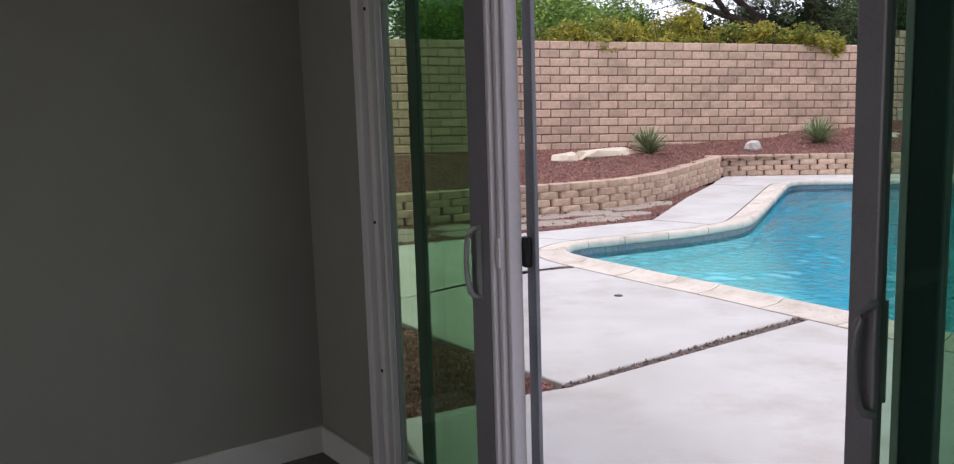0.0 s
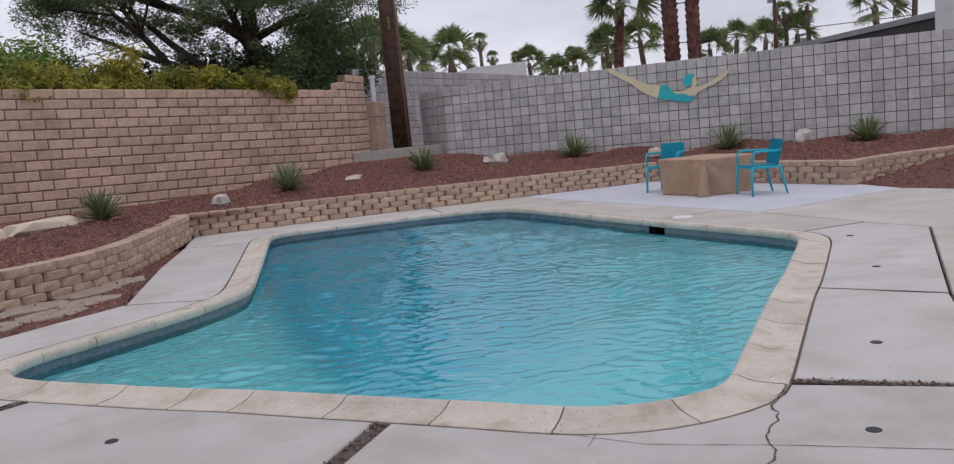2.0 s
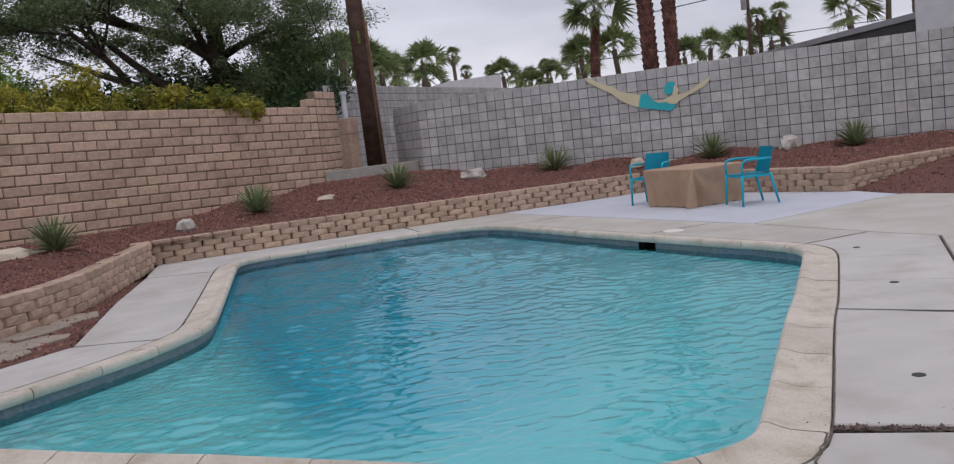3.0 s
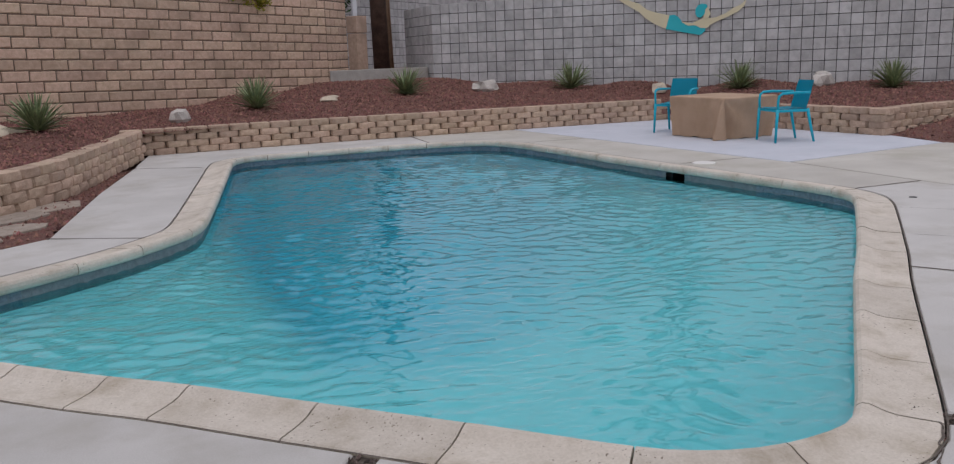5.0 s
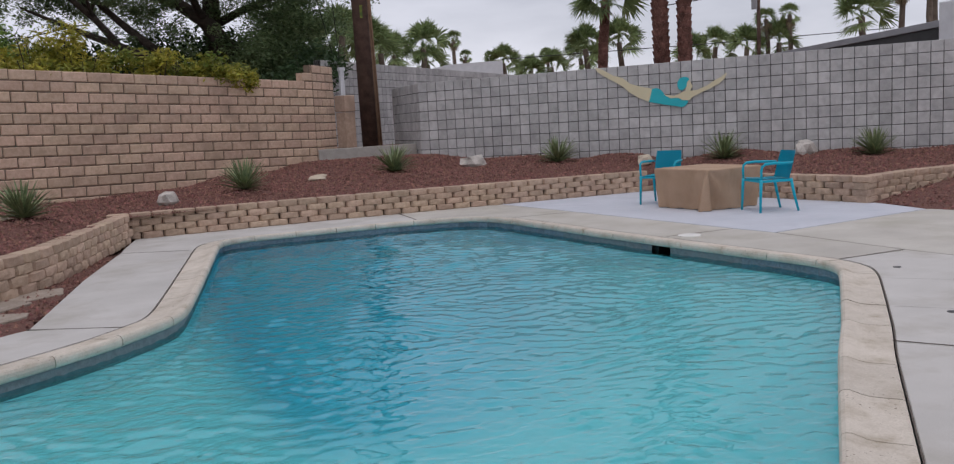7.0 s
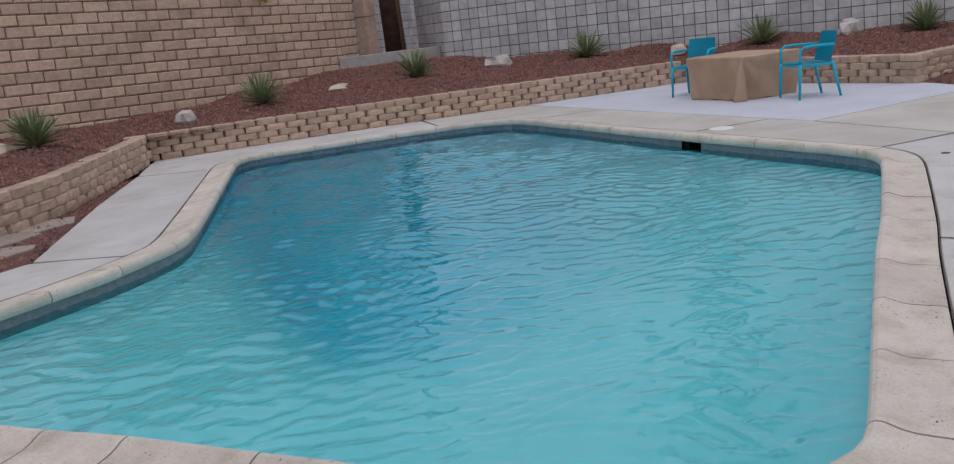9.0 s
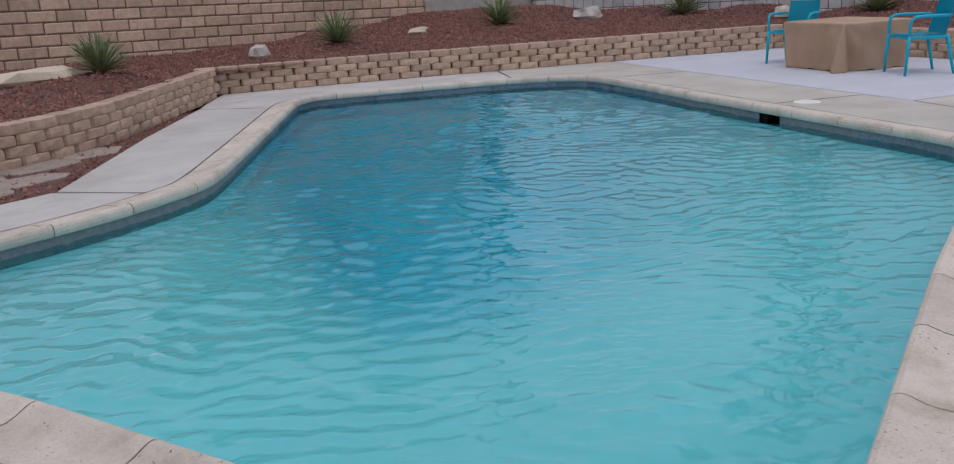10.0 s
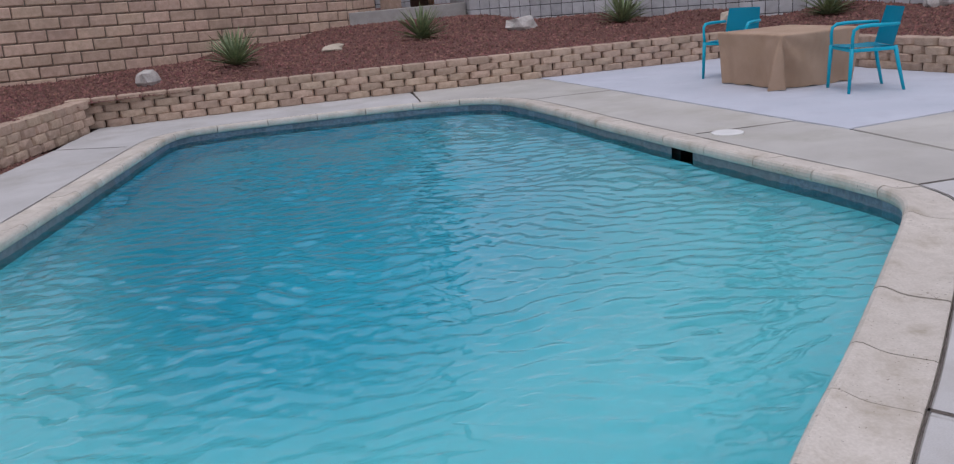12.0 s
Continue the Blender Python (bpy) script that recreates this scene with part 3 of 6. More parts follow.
def coping():
    cop = base("coping", Matrix(), "cast cream concrete pool coping stones with a raised rounded nose, stained by moss", "pool coping")
    tagged(cop, kind="structure")
    n = len(RING)
    loop = [Vector(p) for p in RING] + [Vector(RING[0])]
    lens = lengths(loop)
    rng = random.Random(3)
    cuts = []
    for q in COPING_JOINTS:
        k = min(range(n), key=lambda i: (RING[i] - Vector(q)).length)
        cuts.append(lens[k])
    cuts.sort()
    for a, b in list(zip(cuts, cuts[1:])):
        m = round((b - a) / 0.56)
        cuts += [a + (b - a) * k / m for k in range(1, m)]
    cuts.sort()
    cuts.append(lens[-1] + cuts[0])
    # across the stone from the water side: inward distance and height
    prof = [(0.035, -0.05), (-0.004, -0.044), (-0.016, -0.032), (-0.021, -0.012), (-0.019, 0.010), (-0.010, 0.026), (0.006, 0.035), (0.028, 0.035), (0.055, 0.026), (0.085, 0.015), (0.12, 0.008), (0.17, 0.005), (0.258, 0.003), (0.270, -0.002), (0.273, -0.02)]

    def at(s):
        s = s % lens[-1]
        p = along(loop, lens, s)
        q = along(loop, lens, min(s + 0.12, lens[-1] - 1e-4) if s < lens[-1] - 0.13 else s)
        r = along(loop, lens, max(s - 0.12, 0))
        d = (q - r).normalized()
        return p, Vector((d.y, -d.x))

    for a, b in zip(cuts, cuts[1:]):
        m = max(3, round((b - a) / 0.1))
        V, F = [], []
        jit = rng.uniform(-0.002, 0.002)
        for k in range(m + 1):
            s = a + 0.004 + (b - a - 0.008) * k / m
            p, nn = at(s)
            bend = 0.0
            for u, z in prof:
                V.append((p.x + nn.x * u, p.y + nn.y * u, z + jit))
        w = len(prof)
        for k in range(m):
            for j in range(w - 1):
                F.append((k * w + j, (k + 1) * w + j, (k + 1) * w + j + 1, k * w + j + 1))
        F.append(tuple(range(w)))
        F.append(tuple(range(m * w + w - 1, m * w - 1, -1)))
        mesh_ob("coping_stone", V, F, M_COPING, cop)


coping()

# ---- planting bed behind the retaining wall ----
RET = [(-3.6, 9.6), (-1.6, 10.55), (0.0, 11.33), (1.15, 11.98), (1.75, 12.6), (2.2, 13.4), (2.75, 14.75), (3.41, 16.32)]
RET2 = [(3.20, 16.39), (5.6, 16.18), (8.0, 15.86), (10.3, 15.52), (12.2, 15.22)]
RET3 = [(12.2, 15.2), (12.08, 12.6), (12.12, 10.80)]
RET4 = [(12.10, 10.78), (13.4, 10.9), (14.7, 10.8), (17.0, 10.2)]
T0, T1 = Vector((2.0, 18.2)), Vector((7.73, 20.19))
TD = (T1 - T0).normalized()
G0, GD = Vector((9.72, 20.24)), Vector((0.62, -0.785)).normalized()
GTOP = 2.30
CONTROL = [(x, y, 0.33) for pts in (RET, RET2, RET3, RET4) for x, y in resample(pts, 1.0)]
CONTROL += [(1.95, 14.93, 0.53), (5.3, 17.24, 0.52), (8.2, 17.8, 0.56), (11.4, 17.0, 0.54), (13.33, 14.55, 0.49), (14.9, 12.6, 0.47), (0.0, 17.45, 0.50), (2.0, 18.15, 0.50),
            (4.2, 18.9, 0.52), (6.0, 19.55, 0.66), (7.7, 20.1, 0.80), (8.7, 20.1, 0.80), (9.7, 20.15, 0.78), (11.4, 17.95, 0.68), (12.6, 16.45, 0.65), (13.9, 14.8, 0.64), (15.2, 13.1, 0.60), (16.3, 11.8, 0.57), (17.6, 10.2, 0.55), (18.4, 9.2, 0.55), (-3.0, 16.0, 0.5), (-4.5, 12.5, 0.45)]
CARR = np.array(CONTROL)


def bed_z(x, y):
    d = (CARR[:, 0] - x) ** 2 + (CARR[:, 1] - y) ** 2 + 0.02
    w = d ** -1.6
    return float((w * CARR[:, 2]).sum() / w.sum()) + 0.012 * math.sin(1.3 * x + 0.7) * math.sin(1.7 * y)


def back_shift(pts, d):
    out = []
    for i, p in enumerate(pts):
        a, b = Vector(pts[max(i - 1, 0)]), Vector(pts[min(i + 1, len(pts) - 1)])
        t = (b - a).normalized()
        out.append(Vector(p) + Vector((-t.y, t.x)) * d)
    return out


BED = [tuple(p) for p in back_shift(RET, 0.1)] + [(x, y + 0.1) for x, y in RET2[1:-1]] + [(12.3, 15.3)] + [(12.2, 12.6), (12.25, 10.9)] + [(x, y + 0.1) for x, y in RET4[1:]]
BED += [(18.2, 9.4), tuple(G0 + GD * 13.6 + Vector((0.1, 0.1))), tuple(G0 + Vector((0.1, 0.1))), (7.75, 20.3), tuple(T0 - TD * 8.5 + Vector((0, 0.1)))]


def bed_mesh(name, poly, fz, label, cat, step=0.16):
    xs = np.arange(min(p[0] for p in poly), max(p[0] for p in poly), step)
    ys = np.arange(min(p[1] for p in poly), max(p[1] for p in poly), step)
    idx, V, F = {}, [], []

    def vert(i, j):
        if (i, j) not in idx:
            idx[(i, j)] = len(V)
            V.append((xs[i], ys[j], fz(xs[i], ys[j])))
        return idx[(i, j)]

    for i in range(len(xs) - 1):
        for j in range(len(ys) - 1):
            if inside(poly, xs[i] + step / 2, ys[j] + step / 2):
                F.append((vert(i, j), vert(i + 1, j), vert(i + 1, j + 1), vert(i, j + 1)))
    return tagged(mesh_ob(name, V, F, M_GRAVEL, None, label, smooth=True), category=cat, kind="structure")


bed_mesh("planting_bed", BED, bed_z, "raised planting bed of red crushed gravel behind the block retaining wall", "gravel bed")
SLOPE = [(11.95, 9.85), (12.2, 10.75), (13.4, 10.9), (14.7, 10.8), (17.5, 10.1), (18, 4), (11.95, 4.5)]


def slope_z(x, y):
    return -0.02 + 0.26 * min(max((x - 12.0) / 2.6, 0), 1) * min(max((y - 5.0) / 5.0, 0), 1)


bed_mesh("gravel_slope", SLOPE, slope_z, "red gravel rising beside the deck", "gravel bed", 0.2)


def stones(name, poly, fz, count, size, material, seed, label, cat):
    """Loose crushed stones as one joined mesh."""
    rng = np.random.RandomState(seed)
    x0, x1 = min(p[0] for p in poly), max(p[0] for p in poly)
    y0, y1 = min(p[1] for p in poly), max(p[1] for p in poly)
    octa = np.array([(1, 0, 0), (0, 1, 0), (-1, 0, 0), (0, -1, 0), (0, 0, 1), (0, 0, -0.6)], float)
    tri = np.array([(0, 1, 4), (1, 2, 4), (2, 3, 4), (3, 0, 4), (1, 0, 5), (2, 1, 5), (3, 2, 5), (0, 3, 5)])
    V, F = [], []
    while len(V) < count:
        x, y = rng.uniform(x0, x1), rng.uniform(y0, y1)
        if not inside(poly, x, y):
            continue
        a, s = rng.uniform(0, 6.28), size * rng.uniform(0.5, 1.4)
        v = octa * (rng.uniform(0.6, 1.3, 3) * s) + rng.normal(0, 0.16 * s, (6, 3))
        c, d = math.cos(a), math.sin(a)
        v = v @ np.array([[c, d, 0], [-d, c, 0], [0, 0, 1]]) + (x, y, fz(x, y) + 0.15 * s)
        F.append(tri + 6 * len(V))
        V.append(v)
    return tagged(mesh_ob(name, np.concatenate(V), np.concatenate(F), material, None, label), category=cat, kind="stuff")


stones("bed_gravel", BED, bed_z, 52000, 0.0175, M_STONE, 11, "loose dark red crushed stones over the planting bed", "gravel")
stones("slope_gravel", SLOPE, slope_z, 6000, 0.018, M_STONE, 12, "loose dark red crushed stones beside the deck", "gravel")
FLAGBED = [(-3.2, 8.1), (-1.2, 9.0), (-0.2, 9.62), (0.52, 10.0), (1.6, 10.7), (2.3, 13.0), (2.98, 15.1), (2.7, 14.7), (2.15, 13.35), (1.7, 12.5), (1.1, 11.9), (-0.1, 11.25), (-3.5, 9.55)]
bed_mesh("path_bed", FLAGBED, lambda x, y: -0.025, "red gravel bed under the flagstones", "gravel bed", 0.07)
stones("path_gravel", FLAGBED, lambda x, y: -0.025, 1800, 0.018, M_STONE, 13, "loose red crushed stones between the flagstones", "gravel")
PLANTER = [(0.60, 4.42), (0.40, 4.69), (-0.28, 5.45), (-0.9, 6.25), (-1.6, 5.6), (-0.35, 4.0), (-0.14, 3.96), (0.42, 4.32)]
bed_mesh("planter_bed", PLANTER, lambda x, y: -0.024, "red gravel strip beside the house", "gravel bed", 0.05)
stones("planter_gravel", PLANTER, lambda x, y: -0.022, 3500, 0.016, M_STONE, 14, "loose red and grey crushed stones in the strip beside the house", "gravel")
JOINTS = [[(2.23, 5.98), (0.60, 4.48), (0.645, 4.42), (2.30, 5.89)], [(3.86, 5.09), (4.56, 4.23), (4.61, 4.26), (3.91, 5.12)], [(0.66, 7.74), (0.22, 7.51), (0.24, 7.47), (0.68, 7.70)]]
for joint in JOINTS:
    tagged(prism("joint_filler", joint, -0.07, -0.014, M_DIRT, None, "dirt filling a wide deck joint", 0.001), category="deck joint", kind="structure")
    stones("joint_pebbles", joint, lambda x, y: -0.012, 260, 0.011, M_PEBBLE, 15, "small dark pebbles filling a wide deck joint", "gravel")

# ---- rocks ----
def rock(name, x, y, size, material, label, seed, yaw=0.0, z=None):
    rng = np.random.RandomState(seed)
    bm = bmesh.new()
    bmesh.ops.create_icosphere(bm, subdivisions=2, radius=1)
    off = Vector(rng.uniform(0, 50, 3))
    for v in bm.verts:
        d = v.co.normalized()
        k = 1 + 0.5 * noise.noise(d * 1.6 + off) + 0.2 * noise.noise(d * 3.5 + off)
        v.co = Vector((d.x * k * size[0] / 2, d.y * k * size[1] / 2, min(max(d.z * k, -0.35), 0.72 + 0.2 * d.x) * size[2] * 0.8))
    ob = part(name, bm, material, None, smooth=False)
    zz = bed_z(x, y) if z is None else z
    ob.matrix_world = pose(x, y, zz + size[2] * 0.14, 0, 0, yaw)
    return tagged(ob, label, "rock")


rock("boulder", 1.24, 15.05, (1.05, 0.45, 0.2), M_ROCK_TAN, "long flat cream sandstone boulder lying in the red gravel", 1, 8)
rock("boulder", 0.55, 14.95, (0.45, 0.35, 0.2), M_ROCK_TAN, "low cream sandstone boulder beside the long one", 2, 8)
rock("rock", 4.12, 17.35, (0.38, 0.28, 0.26), M_ROCK, "pale grey jagged rock on the red gravel before the tan wall", 3, 40)
rock("rock", 6.9, 18.15, (0.34, 0.24, 0.12), M_ROCK_TAN, "small flat cream stone on the red gravel", 4, 10)
rock("rock", 10.1, 18.0, (0.52, 0.36, 0.26), M_ROCK, "rounded white and grey rock on the red gravel", 5, -25)
rock("rock", 12.6, 15.85, (0.32, 0.28, 0.2), M_ROCK_TAN, "small tan rock before the grey block wall", 6, 0)
rock("rock", 14.55, 13.75, (0.50, 0.38, 0.32), M_ROCK, "chunky pale rock before the grey block wall", 7, 30)


# ---- flagstones ----
def flagstones():
    path = base("flagstone_path", Matrix(), "irregular brown flagstones set in red gravel at the foot of the retaining wall", "stone path")
    tagged(path, kind="structure")
    rng = random.Random(8)
    cells = [(-2.75, 8.95), (-2.0, 9.55), (-1.75, 9.1), (-1.2, 9.9), (-1.05, 9.45), (-0.55, 10.3), (-0.35, 9.85), (0.05, 10.75), (0.15, 10.2), (0.55, 11.15), (0.62, 10.55), (1.05, 11.4), (1.15, 10.85), (1.55, 11.9), (1.55, 11.25), (1.95, 12.35)]
    for cx, cy in cells:
        cx, cy = cx - 0.17, cy + 0.09
        k = rng.randint(6, 8)
        pts = []
        for i in range(k):
            w = 2 * math.pi * (i + rng.uniform(-0.2, 0.2)) / k
            r = rng.uniform(0.85, 1.12)
            dx, dy = 0.37 * r * math.cos(w), 0.26 * r * math.sin(w)
            c, s = math.cos(radians(32)), math.sin(radians(32))
            pts.append((cx + dx * c - dy * s, cy + dx * s + dy * c))
        prism("flagstone", pts, -0.04, -0.012 + rng.uniform(0, 0.008), M_FLAG, path, lip=0.006)


flagstones()


# ---- block walls ----
def block_mesh(name, w, d, h, bev, material, split=0.0):
    """A wall block from its front bottom left, with eased front edges."""
    bm = bmesh.new()
    x = [0, bev, w - bev, w]
    z = [0, bev, h - bev, h]
    grid = {}
    for i in range(4):
        for j in range(4):
            y = 0.0 if i in (1, 2) and j in (1, 2) else bev
            grid[(i, j)] = bm.verts.new((x[i], y, z[j]))
    for i in range(3):
        for j in range(3):
            bm.faces.new((grid[(i, j)], grid[(i + 1, j)], grid[(i + 1, j + 1)], grid[(i, j + 1)]))
    bk = [bm.verts.new(p) for p in ((0, d, 0), (w, d, 0), (w, d, h), (0, d, h))]
    bm.faces.new((grid[(0, 3)], grid[(1, 3)], grid[(2, 3)], grid[(3, 3)], bk[2], bk[3]))
    bm.faces.new((grid[(3, 0)], grid[(3, 1)], grid[(3, 2)], grid[(3, 3)], bk[2], bk[1])[::-1])
    bm.faces.new((grid[(0, 0)], grid[(0, 1)], grid[(0, 2)], grid[(0, 3)], bk[3], bk[0]))
    bm.faces.new((grid[(0, 0)], grid[(1, 0)], grid[(2, 0)], grid[(3, 0)], bk[1], bk[0])[::-1])
    bmesh.ops.recalc_face_normals(bm, faces=bm.faces[:])
    me = bpy.data.meshes.new(name)
    bm.to_mesh(me)
    bm.free()
    me.materials.append(material)
    return me


def put_block(name, me, m, parent):
    ob = new(name, me)
    ob.parent = parent
    ob.matrix_basis = m
    return ob


def joined(name, me, mats, parent, label):
    """Copies of one block mesh joined into one object."""
    src = np.array([v.co for v in me.vertices])
    polys = [tuple(p.vertices) for p in me.polygons]
    V, F = [], []
    for m in mats:
        r = np.array(m)
        k = len(V) * len(src)
        V.append(src @ r[:3, :3].T + r[:3, 3])
        F += [tuple(i + k for i in p) for p in polys]
    ob = mesh_ob(name, np.concatenate(V), F, me.materials[0], parent, label)
    return tagged(ob, kind="stuff")


def wall_frame(a, d, z=0.0, slope=0.0):
    """The pose whose x runs along the plan direction d from a, y into the wall, z up; slope lifts or drops it along x."""
    d3 = Vector((d.x, d.y, slope))
    return Matrix(((d.x, -d.y, 0, a.x), (d.y, d.x, 0, a.y), (slope, 0, 1, z), (0, 0, 0, 1)))


def tan_wall():
    wall = base("wall_north", Matrix(), "tan slump block garden wall in running bond along the gravel bed", "block wall")
    tagged(wall, kind="structure")
    start, length, pitch, bw = 8.0, 8.0 + (T1 - T0).length, 0.1665, 0.405
    slope = -0.028
    m0 = wall_frame(T0 - TD * start, TD, 2.57 - slope * -start - slope * 0, slope)
    m0 = wall_frame(T0 - TD * start, TD, 2.57 + 0.028 * start, slope)
    rows = 15
    bm = bmesh.new()
    box(bm, (0, 0.016, -rows * pitch), (length - 0.01, 0.19, -0.016), 0, m0)
    part("mortar", bm, M_TAN_JOINT, wall, "dark brown mortar core")
    full = block_mesh("block", bw - 0.018, 0.05, pitch - 0.017, 0.013, M_TAN)
    halfb = block_mesh("half_block", bw / 2 - 0.018, 0.05, pitch - 0.017, 0.013, M_TAN)
    capf = block_mesh("cap_block", bw - 0.012, 0.2, pitch - 0.013, 0.012, M_TAN)
    near, rest = [], []
    rng = random.Random(2)
    for r in range(rows):
        off = 0 if r % 2 else -bw / 2
        x = length + off - bw
        if off:
            near.append((halfb, length - bw / 2, r))
        while x > -bw:
            (near if x > 5.2 and r < 13 else rest).append((capf if r == 0 else full, x, r))
            x -= bw
    mats = {}
    for me, x, r in near:
        j = Matrix.Translation((x, rng.uniform(-0.004, 0.004), -(r + 1) * pitch + 0.006))
        put_block("block", me, m0 @ j, wall)
    joined("wall_blocks", full, [m0 @ Matrix.Translation((x, rng.uniform(-0.004, 0.004), -(r + 1) * pitch + 0.006)) for me, x, r in rest], wall, "tan blocks farther along")
    # the higher part with its steps
    hd = (Vector((8.43, 20.86)) - T1).normalized()
    m1 = wall_frame(T1, hd, 2.40)
    top = 3
    bm = bmesh.new()
    box(bm, (0, 0.012, -1.9), (1.0, 0.19, 0.33), 0, m1)
    part("mortar", bm, M_TAN_JOINT, wall, "dark brown mortar core")
    for r in range(-13, 2):
        off = 0 if r % 2 else 0.2
        for k in range(-1, 3):
            x0, x1 = max(k * 0.4 + off, 0), min(k * 0.4 + off + 0.4, 1.0)
            if x1 - x0 > 0.08:
                put_block("block", full if x1 - x0 > 0.39 else halfb, m1 @ Matrix.Translation((x0, 0, r * pitch + 0.006)) @ Matrix.Diagonal(((x1 - x0) / (bw if x1 - x0 > 0.39 else bw / 2), 1, 1, 1)), wall)
    ml = wall_frame(T0, TD, 2.57, slope)
    ln = (T1 - T0).length
    put_block("block", capf, ml @ Matrix.Translation((ln - 0.26, 0, 0.006)) @ Matrix.Diagonal((0.62, 1, 1, 1)), wall)
    stub = boxes("stub_pillar", [((0, 0, 0), (0.3, 0.3, 0.78)), ((-0.01, -0.01, 0.79), (0.31, 0.31, 1.15))], M_TAN, None, "", 0.015)
    stub.matrix_world = pose(8.85, 21.3, 1.0, 0, 0, 20)
    tagged(stub, "short tan masonry pillar at the corner platform", "pillar")


tan_wall()


def grey_wall(name, a, d, length, top, rows, near_len, label, slope=0.0):
    wall = base(name, Matrix(), label, "block wall")
    tagged(wall, kind="structure")
    p = 0.203
    m0 = wall_frame(a, d, top, slope)
    bm = bmesh.new()
    box(bm, (0.0, 0.010, -rows * p), (length, 0.19, -0.01), 0, m0)
    part("mortar", bm, M_GREY_JOINT, wall, "dark recessed mortar")
    b = block_mesh("block", p - 0.011, 0.04, p - 0.011, 0.006, M_GREY)
    cap = block_mesh("cap_block", p - 0.010, 0.2, p - 0.010, 0.005, M_GREY)
    near, rest = [], []
    rng = random.Random(4)
    for r in range(rows):
        for k in range(int(length / p)):
            (near if k * p < near_len and len(near) < 300 else rest).append((r, k))
    for r, k in near:
        put_block("block", cap if r == 0 else b, m0 @ Matrix.Translation((k * p, rng.uniform(-0.002, 0.002), -(r + 1) * p + 0.004)), wall)
    if rest:
        joined("wall_blocks", b, [m0 @ Matrix.Translation((k * p, rng.uniform(-0.002, 0.002), -(r + 1) * p + 0.004)) for r, k in rest if r], wall, "grey scored blocks")
        joined("wall_caps", cap, [m0 @ Matrix.Translation((k * p, 0, -p + 0.004)) for r, k in rest if r == 0], wall, "grey top course")
    return wall


GC = G0 + GD * 0.406
grey_wall("wall_east", GC, GD, 13.8, GTOP, 10, 5.7, "grey square scored concrete block wall behind the gravel bed", 0.011)
RD = (Vector((10.45, 22.3)) - GC).normalized()
grey_wall("wall_return", GC + RD * 0.203 * 11, -RD, 0.203 * 11 + 0.005, GTOP, 10, 0, "grey block return wall behind the corner platform")
FD = (Vector((17.6, 29.1)) - Vector((10.1, 24.0))).normalized()
grey_wall("wall_far", Vector((9.2, 23.4)), FD, 14.0, 3.1, 13, 0, "neighbouring pale grey block wall beyond the corner")

# corner platform with a poured ledge
ledge = boxes("ledge", [((0, 0, -0.6), (2.27, 0.2, 0.0))], M_LEDGE, None, "", 0.012, wall_frame(Vector((7.74, 20.17)), (Vector((9.73, 20.22)) - Vector((7.74, 20.17))).normalized(), 1.02))
tagged(ledge, "weathered poured concrete ledge holding the corner platform", "retaining ledge", kind="structure")
PLAT = [(7.74, 20.3), (10.0, 20.35), (10.45, 22.4), (9.4, 23.6), (8.0, 22.4), (7.6, 20.8)]
bed_mesh("platform", PLAT, lambda x, y: 0.985 + 0.03 * math.sin(3 * x) * math.sin(2 * y), "raised corner platform of dirt and red gravel", "gravel bed", 0.1)


